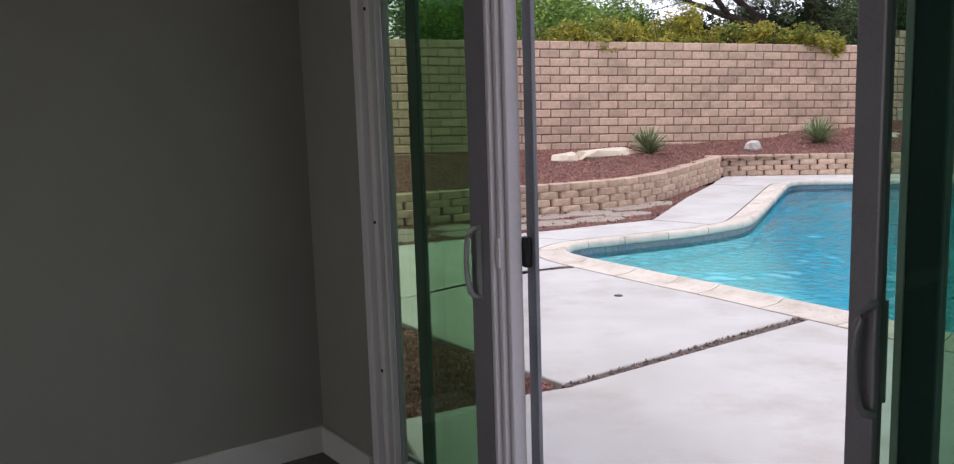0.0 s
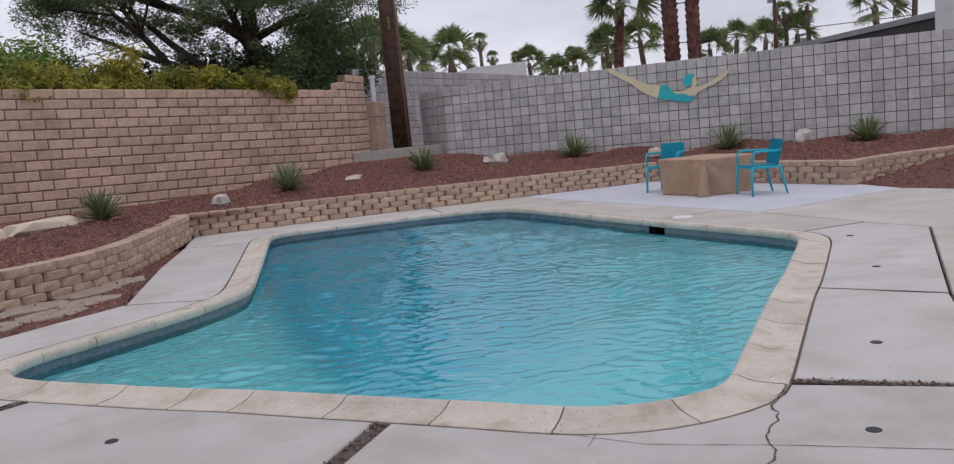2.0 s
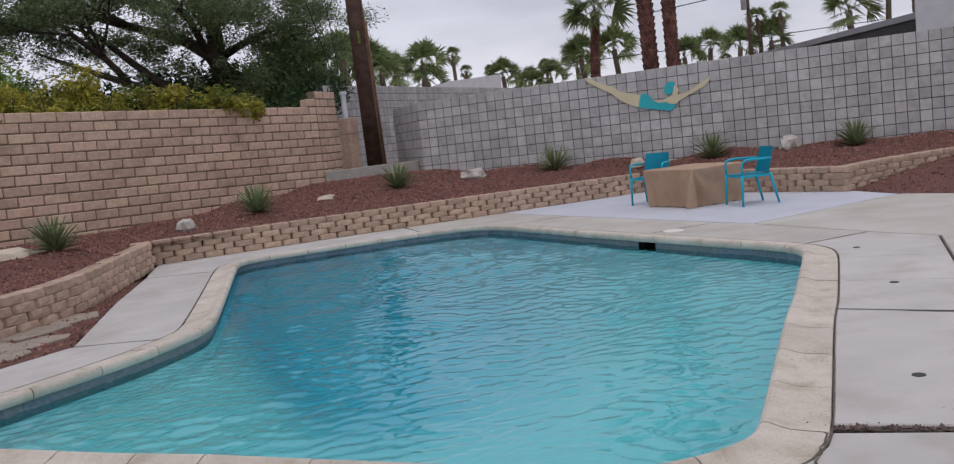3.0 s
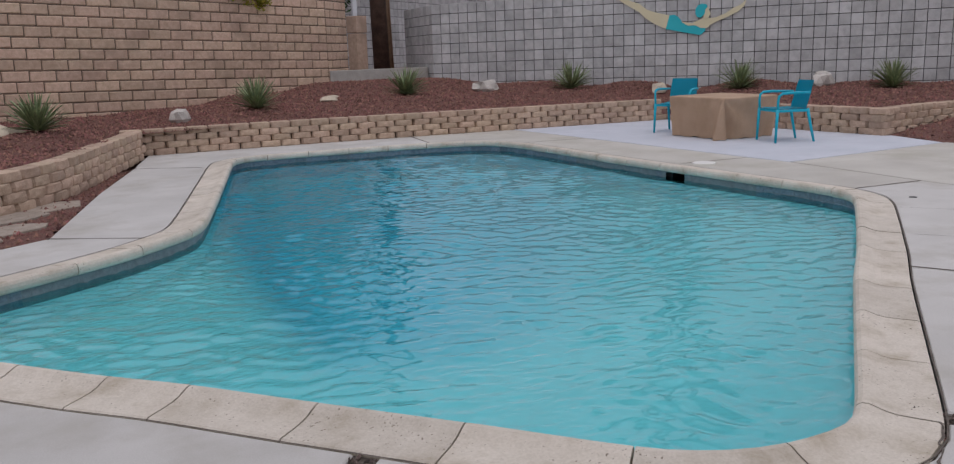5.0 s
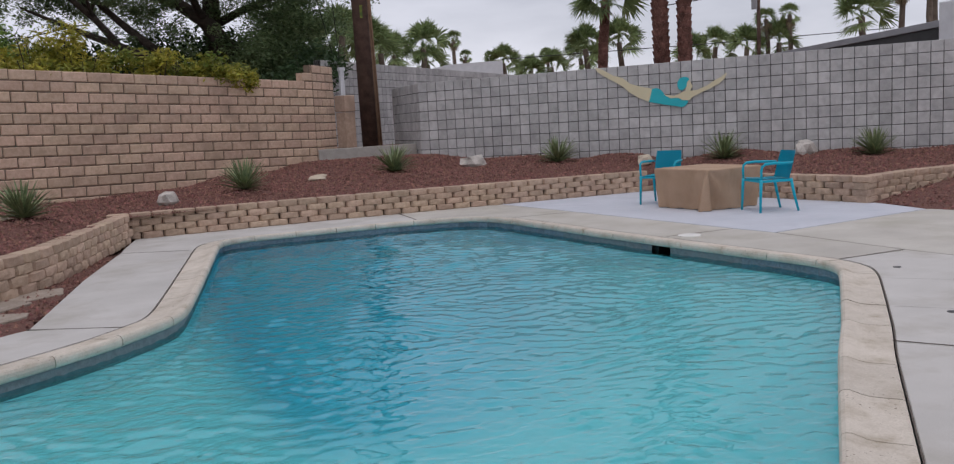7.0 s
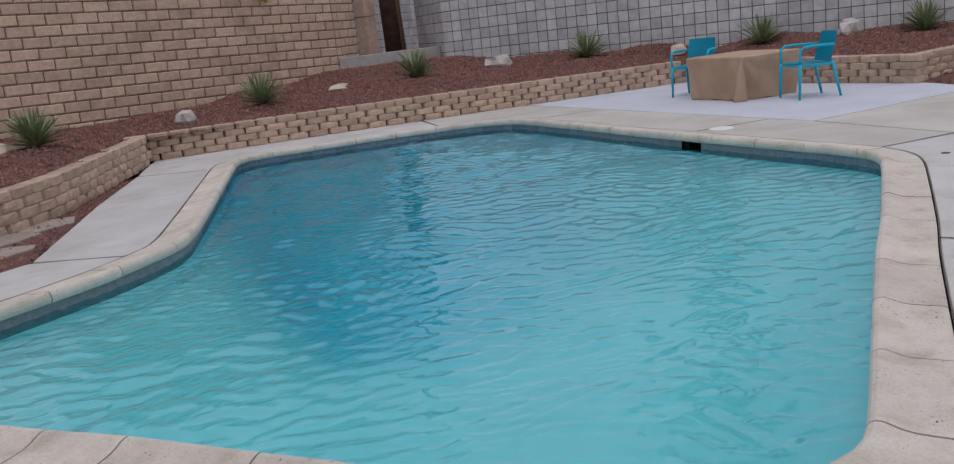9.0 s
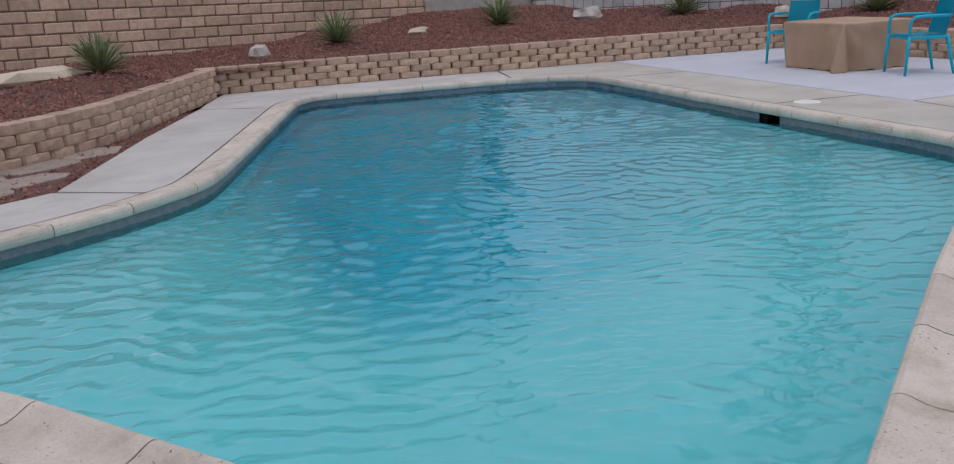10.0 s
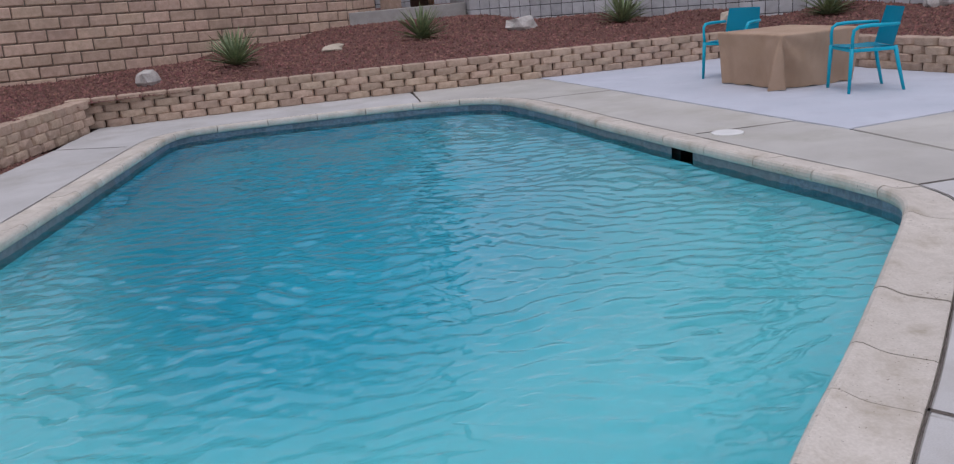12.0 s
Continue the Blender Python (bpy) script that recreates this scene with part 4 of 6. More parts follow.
# ---- retaining wall ----
def retaining(name, pts, front, label, seed, count_left=999):
    wall = base(name, Matrix(), label, "retaining wall")
    rng = random.Random(seed)
    L = lengths([Vector(p) for p in pts])
    vp = [Vector(p) for p in pts]
    bw, h = 0.305, 0.0925
    bm = bmesh.new()
    shape = [(-0.149, 0.040), (-0.124, 0.006), (-0.055, -0.009), (0.055, -0.009), (0.124, 0.006), (0.149, 0.040), (0.12, 0.2), (-0.12, 0.2)]
    me = {}
    for kind in range(5):
        r2 = random.Random(seed * 10 + kind)
        capk = kind == 4
        bm = bmesh.new()
        levels = ((0.0, 0.004), (0.012, -0.003), (0.045, -0.006), (0.080, -0.002), (h - 0.002, 0.005)) if not capk else ((0.0, 0.0), (0.01, -0.006), (0.05, -0.010), (0.085, -0.006), (h - 0.002, 0.002))
        rows = []
        for z, dy in levels:
            row = []
            for i, (x, y) in enumerate(shape):
                fr = 1 if i < 6 else 0
                row.append(bm.verts.new((x * (1.0 if capk else rng.uniform(0.975, 1.0)), y + (dy + r2.uniform(-0.005, 0.005)) * fr, z)))
            rows.append(row)
        for a, b in zip(rows, rows[1:]):
            for i in range(len(a)):
                bm.faces.new((a[i - 1], a[i], b[i], b[i - 1]))
        bm.faces.new(rows[0][::-1])
        bm.faces.new(rows[-1])
        bmesh.ops.recalc_face_normals(bm, faces=bm.faces[:])
        me[kind] = bpy.data.meshes.new("garden_block")
        bm.to_mesh(me[kind])
        bm.free()
        me[kind].materials.append(M_RET)
    tall, foot = (1.06, -0.026) if seed == 1 else (1.0, 0.0)
    for row in range(4):
        s = bw / 2 if row % 2 == 0 else (0.02 if seed < 3 else bw)
        while s < L[-1] - 0.08:
            p = along(vp, L, s)
            q, r = along(vp, L, min(s + 0.15, L[-1])), along(vp, L, max(s - 0.15, 0))
            d = (q - r).normalized()
            m = wall_frame(p, d, foot + row * h * tall) @ Matrix.Translation((0, 0.012 * row + rng.uniform(-0.008, 0.008), 0)) @ Matrix.Rotation(rng.uniform(-0.03, 0.03), 4, "Z") @ Matrix.Diagonal((1, 1, tall, 1))
            put_block("garden_block", me[4] if row == 3 else me[rng.randint(0, 3)], m, wall)
            s += bw
    V, F = [], []
    bk = back_shift([(p.x, p.y) for p in resample(vp, 0.1)], 0.19)[4:-4]
    for i, p in enumerate(bk):
        V += [(p.x, p.y, -0.1), (p.x, p.y, 0.36)]
        if i:
            F.append((2 * i - 2, 2 * i, 2 * i + 1, 2 * i - 1))
    mesh_ob("backing", V, F, M_DIRT, wall, "dark soil behind the blocks")
    return wall


def fine(pts):
    """An open plan line rounded through its points."""
    out = []
    pts = [Vector(p) for p in pts]
    for i in range(len(pts) - 1):
        p0, p1, p2, p3 = pts[max(i - 1, 0)], pts[i], pts[i + 1], pts[min(i + 2, len(pts) - 1)]
        for k in range(8):
            t = k / 8
            out.append(0.5 * ((2 * p1) + (p2 - p0) * t + (2 * p0 - 5 * p1 + 4 * p2 - p3) * t * t + (3 * p1 - p0 - 3 * p2 + p3) * t ** 3))
    return out + [pts[-1]]


retaining("retaining_wall", fine(RET), 0, "low curved dry-stacked retaining wall of tan split-face garden blocks beside the flagstones", 1)
retaining("retaining_wall", RET2, 0, "low straight dry-stacked retaining wall of tan split-face garden blocks behind the pool", 2)
retaining("retaining_wall", RET3, 0, "low dry-stacked retaining wall of tan split-face garden blocks behind the covered table", 3)
retaining("retaining_wall", RET4, 0, "low retaining wall of tan split-face garden blocks running off behind the gravel slope", 4)


# ---- waterline tiles ----
def tiles():
    band = [Vector(p) for p in offset(RING, 0.03)]
    loop = band + [band[0]]
    L = lengths(loop)
    me = {}
    for i in range(1):
        bm = bmesh.new()
        box(bm, (0, -0.006, 0), (0.145, 0.0, 0.050), 0.0)
        box(bm, (0, -0.006, 0.055), (0.145, 0.0, 0.105), 0.0)
        bmesh.ops.recalc_face_normals(bm, faces=bm.faces[:])
        me = bpy.data.meshes.new("tile")
        bm.to_mesh(me)
        bm.free()
        me.materials.append(M_TILE)
    n = int(L[-1] / 0.1505)
    for k in range(n):
        a, b = along(loop, L, k * L[-1] / n), along(loop, L, (k + 1) * L[-1] / n)
        if abs(a.x - 7.78) < 0.1 and 10.0 < (a.y + b.y) / 2 < 10.48:
            continue
        d = (b - a).normalized()
        put_block("tile", me, wall_frame(a, d, -0.155) @ Matrix.Translation((0, 0.0, 0)), pool)


tiles()


# ---- yuccas ----
def yucca(seed, x, y, height, spread, z=None, dry=10):
    rng = np.random.RandomState(seed)
    ob = base("yucca", Matrix(), "spiky grey-green yucca rosette growing in the red gravel", "yucca", "yuccas in the gravel bed")
    for name, count, material, lab in (("leaves", 120, M_YUCCA, "stiff grey-green blades"), ("dry_leaves", dry, M_YUCCA_DRY, "withered straw-coloured blades at the base")):
        V, F = [], []
        for i in range(count):
            az = rng.uniform(0, 2 * math.pi)
            el = math.asin(rng.uniform(0.08, 1.0) ** 0.75) if name == "leaves" else rng.uniform(-0.05, 0.15)
            length = (height * math.sin(el) ** 1 + spread / 2 * math.cos(el)) * rng.uniform(0.8, 1.08)
            w = rng.uniform(0.013, 0.021)
            d = np.array((math.cos(az) * math.cos(el), math.sin(az) * math.cos(el), math.sin(el)))
            side = np.array((-math.sin(az), math.cos(az), 0))
            up = np.cross(side, d) * -1
            k = len(V)
            for t, ww, sag in ((0.0, 0.7, 0), (0.35, 1.0, 0.005), (0.75, 0.65, -0.01), (1.0, 0.05, -0.035)):
                c = d * length * t + np.array((0, 0, sag * length * 2 + 0.03))
                V += [tuple(c - side * w * ww), tuple(c - up * w * 0.35 * ww), tuple(c + side * w * ww)]
            for r in range(3):
                for j in range(2):
                    a = k + r * 3 + j
                    F.append((a, a + 1, a + 4, a + 3))
        mesh_ob(name, V, F, material, ob, lab)
    ob.matrix_world = pose(x, y, (bed_z(x, y) if z is None else z) - 0.01)
    return ob


for i, (x, y, hh, sp) in enumerate([(1.95, 14.95, 0.44, 0.64), (5.3, 17.24, 0.48, 0.72), (8.22, 17.75, 0.50, 0.78), (11.4, 17.0, 0.50, 0.76), (13.33, 14.55, 0.50, 0.74), (14.92, 12.6, 0.50, 0.70), (16.4, 10.6, 0.5, 0.7)][:6]):
    yucca(20 + i, x, y, hh, sp)


# ---- covered table ----
def covered_table():
    ob = base("covered_table", pose(10.69, 12.43, 0, 0, 0, 88), "square patio table under a tan fitted woven cover with folded corners", "table")
    bm = bmesh.new()
    hw, hd, hh = 0.56, 0.505, 0.585
    n, loops = 72, []
    levels = [0.008, 0.03, 0.07, 0.12, 0.18, 0.24, 0.30, 0.36, 0.42, 0.47, 0.51, 0.54, 0.562, 0.576, hh]
    for z in levels:
        h = 1 - z / hh
        row = []
        for side in range(4):
            for i in range(n):
                t = i / n
                cx, cy = [(-1 + 2 * t, -1), (1, -1 + 2 * t), (1 - 2 * t, 1), (-1, 1 - 2 * t)][side]
                nx, ny = [(0, -1), (1, 0), (0, 1), (-1, 0)][side]
                e = min(t, 1 - t)
                tuck = 0.065 * h ** 1.3
                out = 0.045 * h * math.exp(-(e / 0.05) ** 2) - 0.018 * h * math.exp(-((e - 0.12) / 0.05) ** 2)
                # the near corner's spare cloth stands out as one ridge, with creases fanning from the top
                if side == 2:
                    out += 0.16 * h ** 0.9 * math.exp(-((t - 0.95 - 0.035 * (1 - h)) / 0.03) ** 2) + 0.025 * h * math.exp(-((t - 0.82) / 0.05) ** 2)
                    fan = math.atan2(z - hh, (1 - t) * 2 * hw)
                    out += 0.008 * math.sin(9 * fan) * min(1, 6 * h)
                if side == 3:
                    fan = math.atan2(hh - z, t * 2 * hw + 0.02)
                    out += (0.034 * math.sin(8.5 * fan + 0.6) - 0.03) * min(1, 3 * h) * math.exp(-(t / 0.45) ** 2) + 0.03 * h * math.exp(-((t - 0.55) / 0.2) ** 2)
                out += 0.016 * noise.noise(Vector((cx * 2.1, cy * 2.1, z * 4))) * min(1, 3 * h) + 0.005 * noise.noise(Vector((cx * 9, cy * 9, z * 11)))
                low = max(z + (0.018 * noise.noise(Vector((cx * 3, cy * 3, 9))) if z < 0.05 else 0), 0.004)
                edge = 1.0 if z < hh else 0.965
                sag = 0.004 * noise.noise(Vector((cx * 5, cy * 5, 3)))
                row.append(bm.verts.new((cx * (hw - tuck) * edge + nx * out, cy * (hd - tuck) * edge + ny * out, low + (sag if z == hh else 0))))
        loops.append(row)
    for k in (0.8, 0.55, 0.3):
        loops.append([bm.verts.new((v.co.x * k, v.co.y * k, hh - 0.004 * (1 - k) + 0.006 * noise.noise(Vector((v.co.x * k * 4, v.co.y * k * 4, 1))))) for v in loops[-1 if k == 0.8 else len(levels) - 1]])
    for a, b in zip(loops, loops[1:]):
        for i in range(len(a)):
            bm.faces.new((a[i - 1], a[i], b[i], b[i - 1]))
    mid = bm.verts.new((0, 0, hh - 0.005))
    for i in range(len(loops[-1])):
        bm.faces.new((loops[-1][i - 1], loops[-1][i], mid))
    part("cover", bm, M_COVER, ob, "tan woven weatherproof cover with a pleated corner", smooth=True)
    for span in (((-hw * 0.83, -hd * 0.6, 0.002), (-hw * 0.80, hd * 0.35, 0.012)), ((hw * 0.1, hd * 0.79, 0.002), (hw * 0.75, hd * 0.815, 0.012))):
        boxes("hem", [span], M_BLACK, ob, "dark hem showing at the foot of the cover", 0.002)
    return ob


covered_table()


# ---- chairs ----
def armchair():
    ob = base("patio_armchair", Matrix(), "turquoise moulded resin patio armchair beside the covered table", "chair", "chairs at the patio table")
    w = 0.27
    for name, spans in (("seat", None), ("backrest", None)):
        bm = bmesh.new()
        if name == "seat":
            g = [[bm.verts.new((-0.235 + 0.47 * i / 6, -0.225 + 0.45 * j / 6, 0.43 + 0.012 * ((i / 3 - 1) ** 2 + (j / 3 - 1) ** 2) - (0.02 if i == 0 else 0))) for j in range(7)] for i in range(7)]
        else:
            g = [[bm.verts.new((-0.20 - 0.10 * i / 6 - 0.012 * (1 - (j / 3 - 1) ** 2), (-0.215 + 0.43 * j / 6) * (1.0 - 0.06 * (i / 6) ** 3), 0.44 + 0.365 * i / 6)) for j in range(7)] for i in range(7)]
        for i in range(6):
            for j in range(6):
                bm.faces.new((g[i][j], g[i + 1][j], g[i + 1][j + 1], g[i][j + 1]))
        bmesh.ops.solidify(bm, geom=bm.faces[:], thickness=0.014)
        part(name, bm, M_TEAL, ob, "", smooth=False)
    for sx, sy in ((1, 1), (1, -1), (-1, 1), (-1, -1)):
        V, F = [], []
        if sx > 0:
            pts = [(0.245, sy * 0.275, 0), (0.235, sy * 0.27, 0.25), (0.225, sy * 0.265, 0.44)]
        else:
            pts = [(-0.31, sy * 0.25, 0), (-0.25, sy * 0.24, 0.25), (-0.21, sy * 0.235, 0.44)]
        tube(V, F, pts, [0.016, 0.020, 0.023], 8)
        mesh_ob("leg", V, F, M_TEAL, ob, smooth=True)
    for sy in (1, -1):
        V, F = [], []
        tube(V, F, [(0.222, sy * 0.265, 0.42), (0.225, sy * 0.272, 0.55), (0.215, sy * 0.277, 0.615), (0.17, sy * 0.28, 0.648), (0.05, sy * 0.28, 0.655), (-0.12, sy * 0.265, 0.650), (-0.245, sy * 0.225, 0.648)], [0.018, 0.017, 0.018, 0.019, 0.019, 0.018, 0.016], 8)
        mesh_ob("armrest", V, F, M_TEAL, ob, smooth=True)
    boxes("seat_rail", [((0.19, -0.265, 0.40), (0.225, 0.265, 0.435)), ((-0.22, -0.245, 0.40), (-0.19, 0.245, 0.435)), ((-0.2, -0.26, 0.40), (0.2, -0.235, 0.435)), ((-0.2, 0.235, 0.40), (0.2, 0.26, 0.435))], M_TEAL, ob, "", 0.008)
    return ob


chair = armchair()
chair.matrix_world = pose(10.735, 11.36, 0, 0, 0, 157)
copy_thing(chair, pose(10.72, 13.38, 0, 0, 0, 205))

# ---- deck fittings: skimmer lid, holes, cracks ----
V, F = [], []
tube(V, F, [(0, 0, 0), (0, 0, 0.012), (0, 0, 0.016)], [0.13, 0.13, 0.12], 28)
lid = mesh_ob("skimmer_lid", V, F, M_LID, None)
lid.matrix_world = pose(8.28, 10.38, 0)
tagged(lid, "round off-white plastic skimmer lid set in the deck", "skimmer lid")
for k, (x, y) in enumerate([(4.83, 5.08), (3.69, 4.26), (1.0, 6.53), (2.65, 4.44), (6.72, 6.46), (7.95, 7.65)]):
    V, F = [], []
    tube(V, F, [(0, 0, -0.002), (0, 0, 0.0035)], [0.034, 0.032], 18)
    hole = mesh_ob("deck_drain", V, F, M_BLACK, None, "")
    hole.matrix_world = pose(x, y, 0)
    tagged(hole, "small round dark anchor hole in the concrete deck", "deck drain", "anchor holes in the deck")


def crack(name, pts, width, seed, label):
    rng = random.Random(seed)
    p = resample([Vector(q) for q in pts], 0.05)
    V, F = [], []
    for i, q in enumerate(p):
        d = (p[min(i + 1, len(p) - 1)] - p[max(i - 1, 0)]).normalized()
        nn = Vector((-d.y, d.x))
        c = q + nn * rng.uniform(-1.6, 1.6) * width
        w = width * rng.uniform(0.3, 1.0)
        V += [(c.x + nn.x * w, c.y + nn.y * w, 0.0025), (c.x - nn.x * w, c.y - nn.y * w, 0.0025)]
        if i:
            F.append((2 * i - 2, 2 * i - 1, 2 * i + 1, 2 * i))
    ob = mesh_ob(name, V, F, M_DIRT, deck, label)


crack("crack", [(3.93, 4.93), (3.84, 4.86), (3.62, 4.74), (3.55, 4.63), (3.33, 4.50), (3.22, 4.36), (3.10, 4.28), (2.9, 4.0)], 0.007, 1, "wide dark crack in the slab")
crack("crack", [(2.75, 5.02), (2.9, 4.75), (3.25, 4.43), (3.72, 3.94), (4.4, 3.3)], 0.0026, 2, "hairline crack in the slab")
crack("crack", [(2.82, 5.0), (2.7, 4.90)], 0.0026, 3, "hairline crack in the slab")
crack("crack", [(2.62, 4.25), (2.43, 3.86), (2.1, 3.4)], 0.0026, 4, "hairline crack in the slab")
crack("score_line", [(6.62, 6.80), (7.05, 6.10)], 0.003, 5, "thin scored line in the slab")
crack("score_line", [(7.45, 7.45), (7.92, 6.76)], 0.003, 6, "thin scored line in the slab")

def joint_strip(pts, w, seed):
    """A thin dark dirt-filled joint lying flush in the deck."""
    p = [Vector(q) for q in pts]
    rng = random.Random(seed)
    V, F = [], []
    for i, q in enumerate(p):
        d = (p[min(i + 1, len(p) - 1)] - p[max(i - 1, 0)]).normalized()
        nn = Vector((-d.y, d.x)) * w * rng.uniform(0.6, 1.1) / 2
        V += [(q.x + nn.x, q.y + nn.y, 0.0022), (q.x - nn.x, q.y - nn.y, 0.0022)]
        if i:
            F.append((2 * i - 2, 2 * i - 1, 2 * i + 1, 2 * i))
    mesh_ob("joint", V, F, M_DIRT, deck, "dark dirt-filled joint")


for k, ab in enumerate([((1.60, 10.66), (2.29, 10.14)), ((2.97, 14.88), (3.69, 14.38)), ((8.0, 8.24), (8.82, 8.14)), ((8.10, 10.565), (9.03, 10.435)), ((8.13, 13.76), (9.15, 13.64)), ((7.14, 14.86), (7.44, 16.1)), ((5.81, 6.28), (6.18, 5.51)),
                        ((8.81, 8.14), (8.77, 7.35)), ((8.77, 7.35), (6.2, 5.51)), ((6.2, 5.51), (4.63, 4.26)), ((0.45, 9.3), (-0.2, 9.56)), ((9.055, 9.84), (11.88, 9.78)), ((9.05, 9.84), (8.82, 8.14)), ((9.045, 9.86), (9.155, 13.64)), ((9.155, 13.64), (9.2, 15.85))]):
    joint_strip(resample([Vector(ab[0]), Vector(ab[1])], 0.12), 0.022 if k < 7 else 0.009, k)
edge = [tuple(p) for p in offset(RING, 0.281)]
joint_strip(edge + [edge[0]], 0.009, 77)

# ---- slabs last among the deck's pieces ----
for poly, m in SLABS:
    prism("slab", poly, -0.09, 0.0, m, deck, "pale blue-grey painted slab" if m is M_PATIO else ("aged tan slab" if m is M_DECK_TAN else ""), 0.007)

# ---- the house: frame of the door wall ----
HO, HU = Vector((0.45, 2.54)), Vector((0.665, -0.747))
HM = Matrix(((HU.x, 0.747, 0, HO.x), (HU.y, 0.665, 0, HO.y), (0, 0, 1, 0), (0, 0, 0, 1)))  # x along the wall, y outwards
FLOORZ, HEAD = 0.13, 2.15


def hbox(name, spans, material, parent=None, label="", bevel=0.003):
    return boxes(name, spans, material, parent, label, bevel, HM)


def pane(s0, s1, y, z0, z1, material, parent, label, name="pane"):
    """A single clear sheet in the door wall's frame."""
    return mesh_ob(name, [HM @ Vector(p) for p in ((s0, y, z0), (s1, y, z0), (s1, y, z1), (s0, y, z1))], [(0, 1, 2, 3)], material, parent, label)


tagged(hbox("floor", [((-1.1, -5.0, -0.1), (4.6, 0.06, FLOORZ))], M_FLOOR, bevel=0), "dark grey-brown carpeted room floor", "floor", kind="structure")
tagged(hbox("ceiling", [((-1.1, -5.0, 2.5), (4.6, 0.06, 2.6))], M_CEIL, bevel=0), "plain white room ceiling", "ceiling", kind="structure")
tagged(hbox("wall_side", [((-1.18, -5.0, -0.1), (-1.03, 0.14, 2.6))], M_ROOM, bevel=0), "plain grey painted side wall of the dim room", "wall", kind="structure")
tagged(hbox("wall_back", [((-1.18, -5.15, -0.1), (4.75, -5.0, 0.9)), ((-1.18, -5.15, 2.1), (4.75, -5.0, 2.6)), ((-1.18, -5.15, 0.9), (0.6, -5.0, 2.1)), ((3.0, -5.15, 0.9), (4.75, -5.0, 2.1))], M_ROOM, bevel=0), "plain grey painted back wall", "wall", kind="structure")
tagged(hbox("wall_right", [((4.6, -5.0, -0.1), (4.75, 0.14, 2.6))], M_ROOM, bevel=0), "plain grey painted wall", "wall", kind="structure")
tagged(hbox("wall_door", [((-1.03, -0.09, -0.1), (-0.615, 0.0, 2.6)), ((-1.03, 0.0, -0.1), (-0.70, 0.05, 2.6)), ((-0.70, -0.09, HEAD), (2.45, 0.05, 2.6)), ((2.45, -0.09, -0.1), (4.6, 0.05, 2.6)), ((-0.615, -0.09, -0.1), (2.45, 0.05, FLOORZ - 0.005))], M_ROOM, bevel=0), "grey painted wall around the sliding doors", "wall", kind="structure")
tagged(hbox("wall_outside", [((-6.0, 0.055, -0.1), (-0.83, 0.14, 2.75)), ((2.48, 0.055, -0.1), (7.0, 0.14, 2.75)), ((-0.83, 0.055, HEAD + 0.02), (2.48, 0.14, 2.75)), ((-6.0, -5.3, -0.1), (-5.85, 0.05, 2.75))], M_STUCCO, bevel=0), "cream stucco outside wall of the house", "wall", kind="structure")
tagged(hbox("roof", [((-6.2, -5.5, 2.76), (7.2, 0.35, 2.9))], M_WHITE, bevel=0.01), "flat white house roof", "roof", kind="structure")
tagged(hbox("baseboard", [((-1.03, -5.0, FLOORZ), (-1.015, -0.09, FLOORZ + 0.105)), ((-1.015, -0.105, FLOORZ), (-0.63, -0.09, FLOORZ + 0.105))], M_BASEB), "low white-painted baseboard", "baseboard", kind="structure")

door = base("sliding_door", Matrix(), "wide sliding glass door in a grey-white vinyl frame, both middle panels slid open", "sliding door")
tagged(door, kind="structure")
hbox("frame", [((-0.615, -0.10, FLOORZ), (-0.575, 0.0, HEAD)), ((-0.575, -0.075, FLOORZ), (-0.548, -0.02, HEAD)), ((-0.548, -0.055, FLOORZ), (-0.537, -0.03, HEAD)), ((-0.70, 0.002, FLOORZ), (-0.672, 0.055, HEAD)), ((2.36, -0.10, FLOORZ), (2.45, 0.07, HEAD)), ((-0.525, -0.10, HEAD - 0.06), (2.36, 0.07, HEAD))], M_VINYL, door, "grey-white vinyl frame", 0.006)
hbox("track", [((-0.525, -0.09, FLOORZ - 0.004), (2.36, 0.07, FLOORZ + 0.012)), ((-0.525, -0.045, FLOORZ + 0.012), (2.36, -0.037, FLOORZ + 0.026)), ((-0.525, 0.03, FLOORZ + 0.012), (2.36, 0.038, FLOORZ + 0.026))], M_VINYL, door, "vinyl floor track", 0.002)
panel = hbox("left_panel", [((-0.068, -0.035, FLOORZ + 0.03), (0.020, -0.002, HEAD - 0.06)), ((-0.523, -0.035, FLOORZ + 0.03), (-0.068, -0.002, FLOORZ + 0.10)), ((-0.523, -0.035, HEAD - 0.13), (-0.068, -0.002, HEAD - 0.06)), ((-0.534, -0.034, FLOORZ + 0.03), (-0.528, -0.008, HEAD - 0.06))], M_VINYL_DK, door, "grey aluminium panel frame", 0.002)
pane(-0.528, -0.068, -0.020, FLOORZ + 0.10, HEAD - 0.13, M_GLASS, door, "green-tinted glass", "pane")
hbox("outer_stile", [((-0.462, 0.012, FLOORZ + 0.03), (-0.400, 0.030, HEAD - 0.06))], M_TEALFR, door, "dark blue-green stile of the overlapping panel", 0.004)
pane(-0.400, 0.02, 0.018, FLOORZ + 0.05, HEAD - 0.08, M_GLASS2, door, "dark green glass of the overlapping panel", "pane")
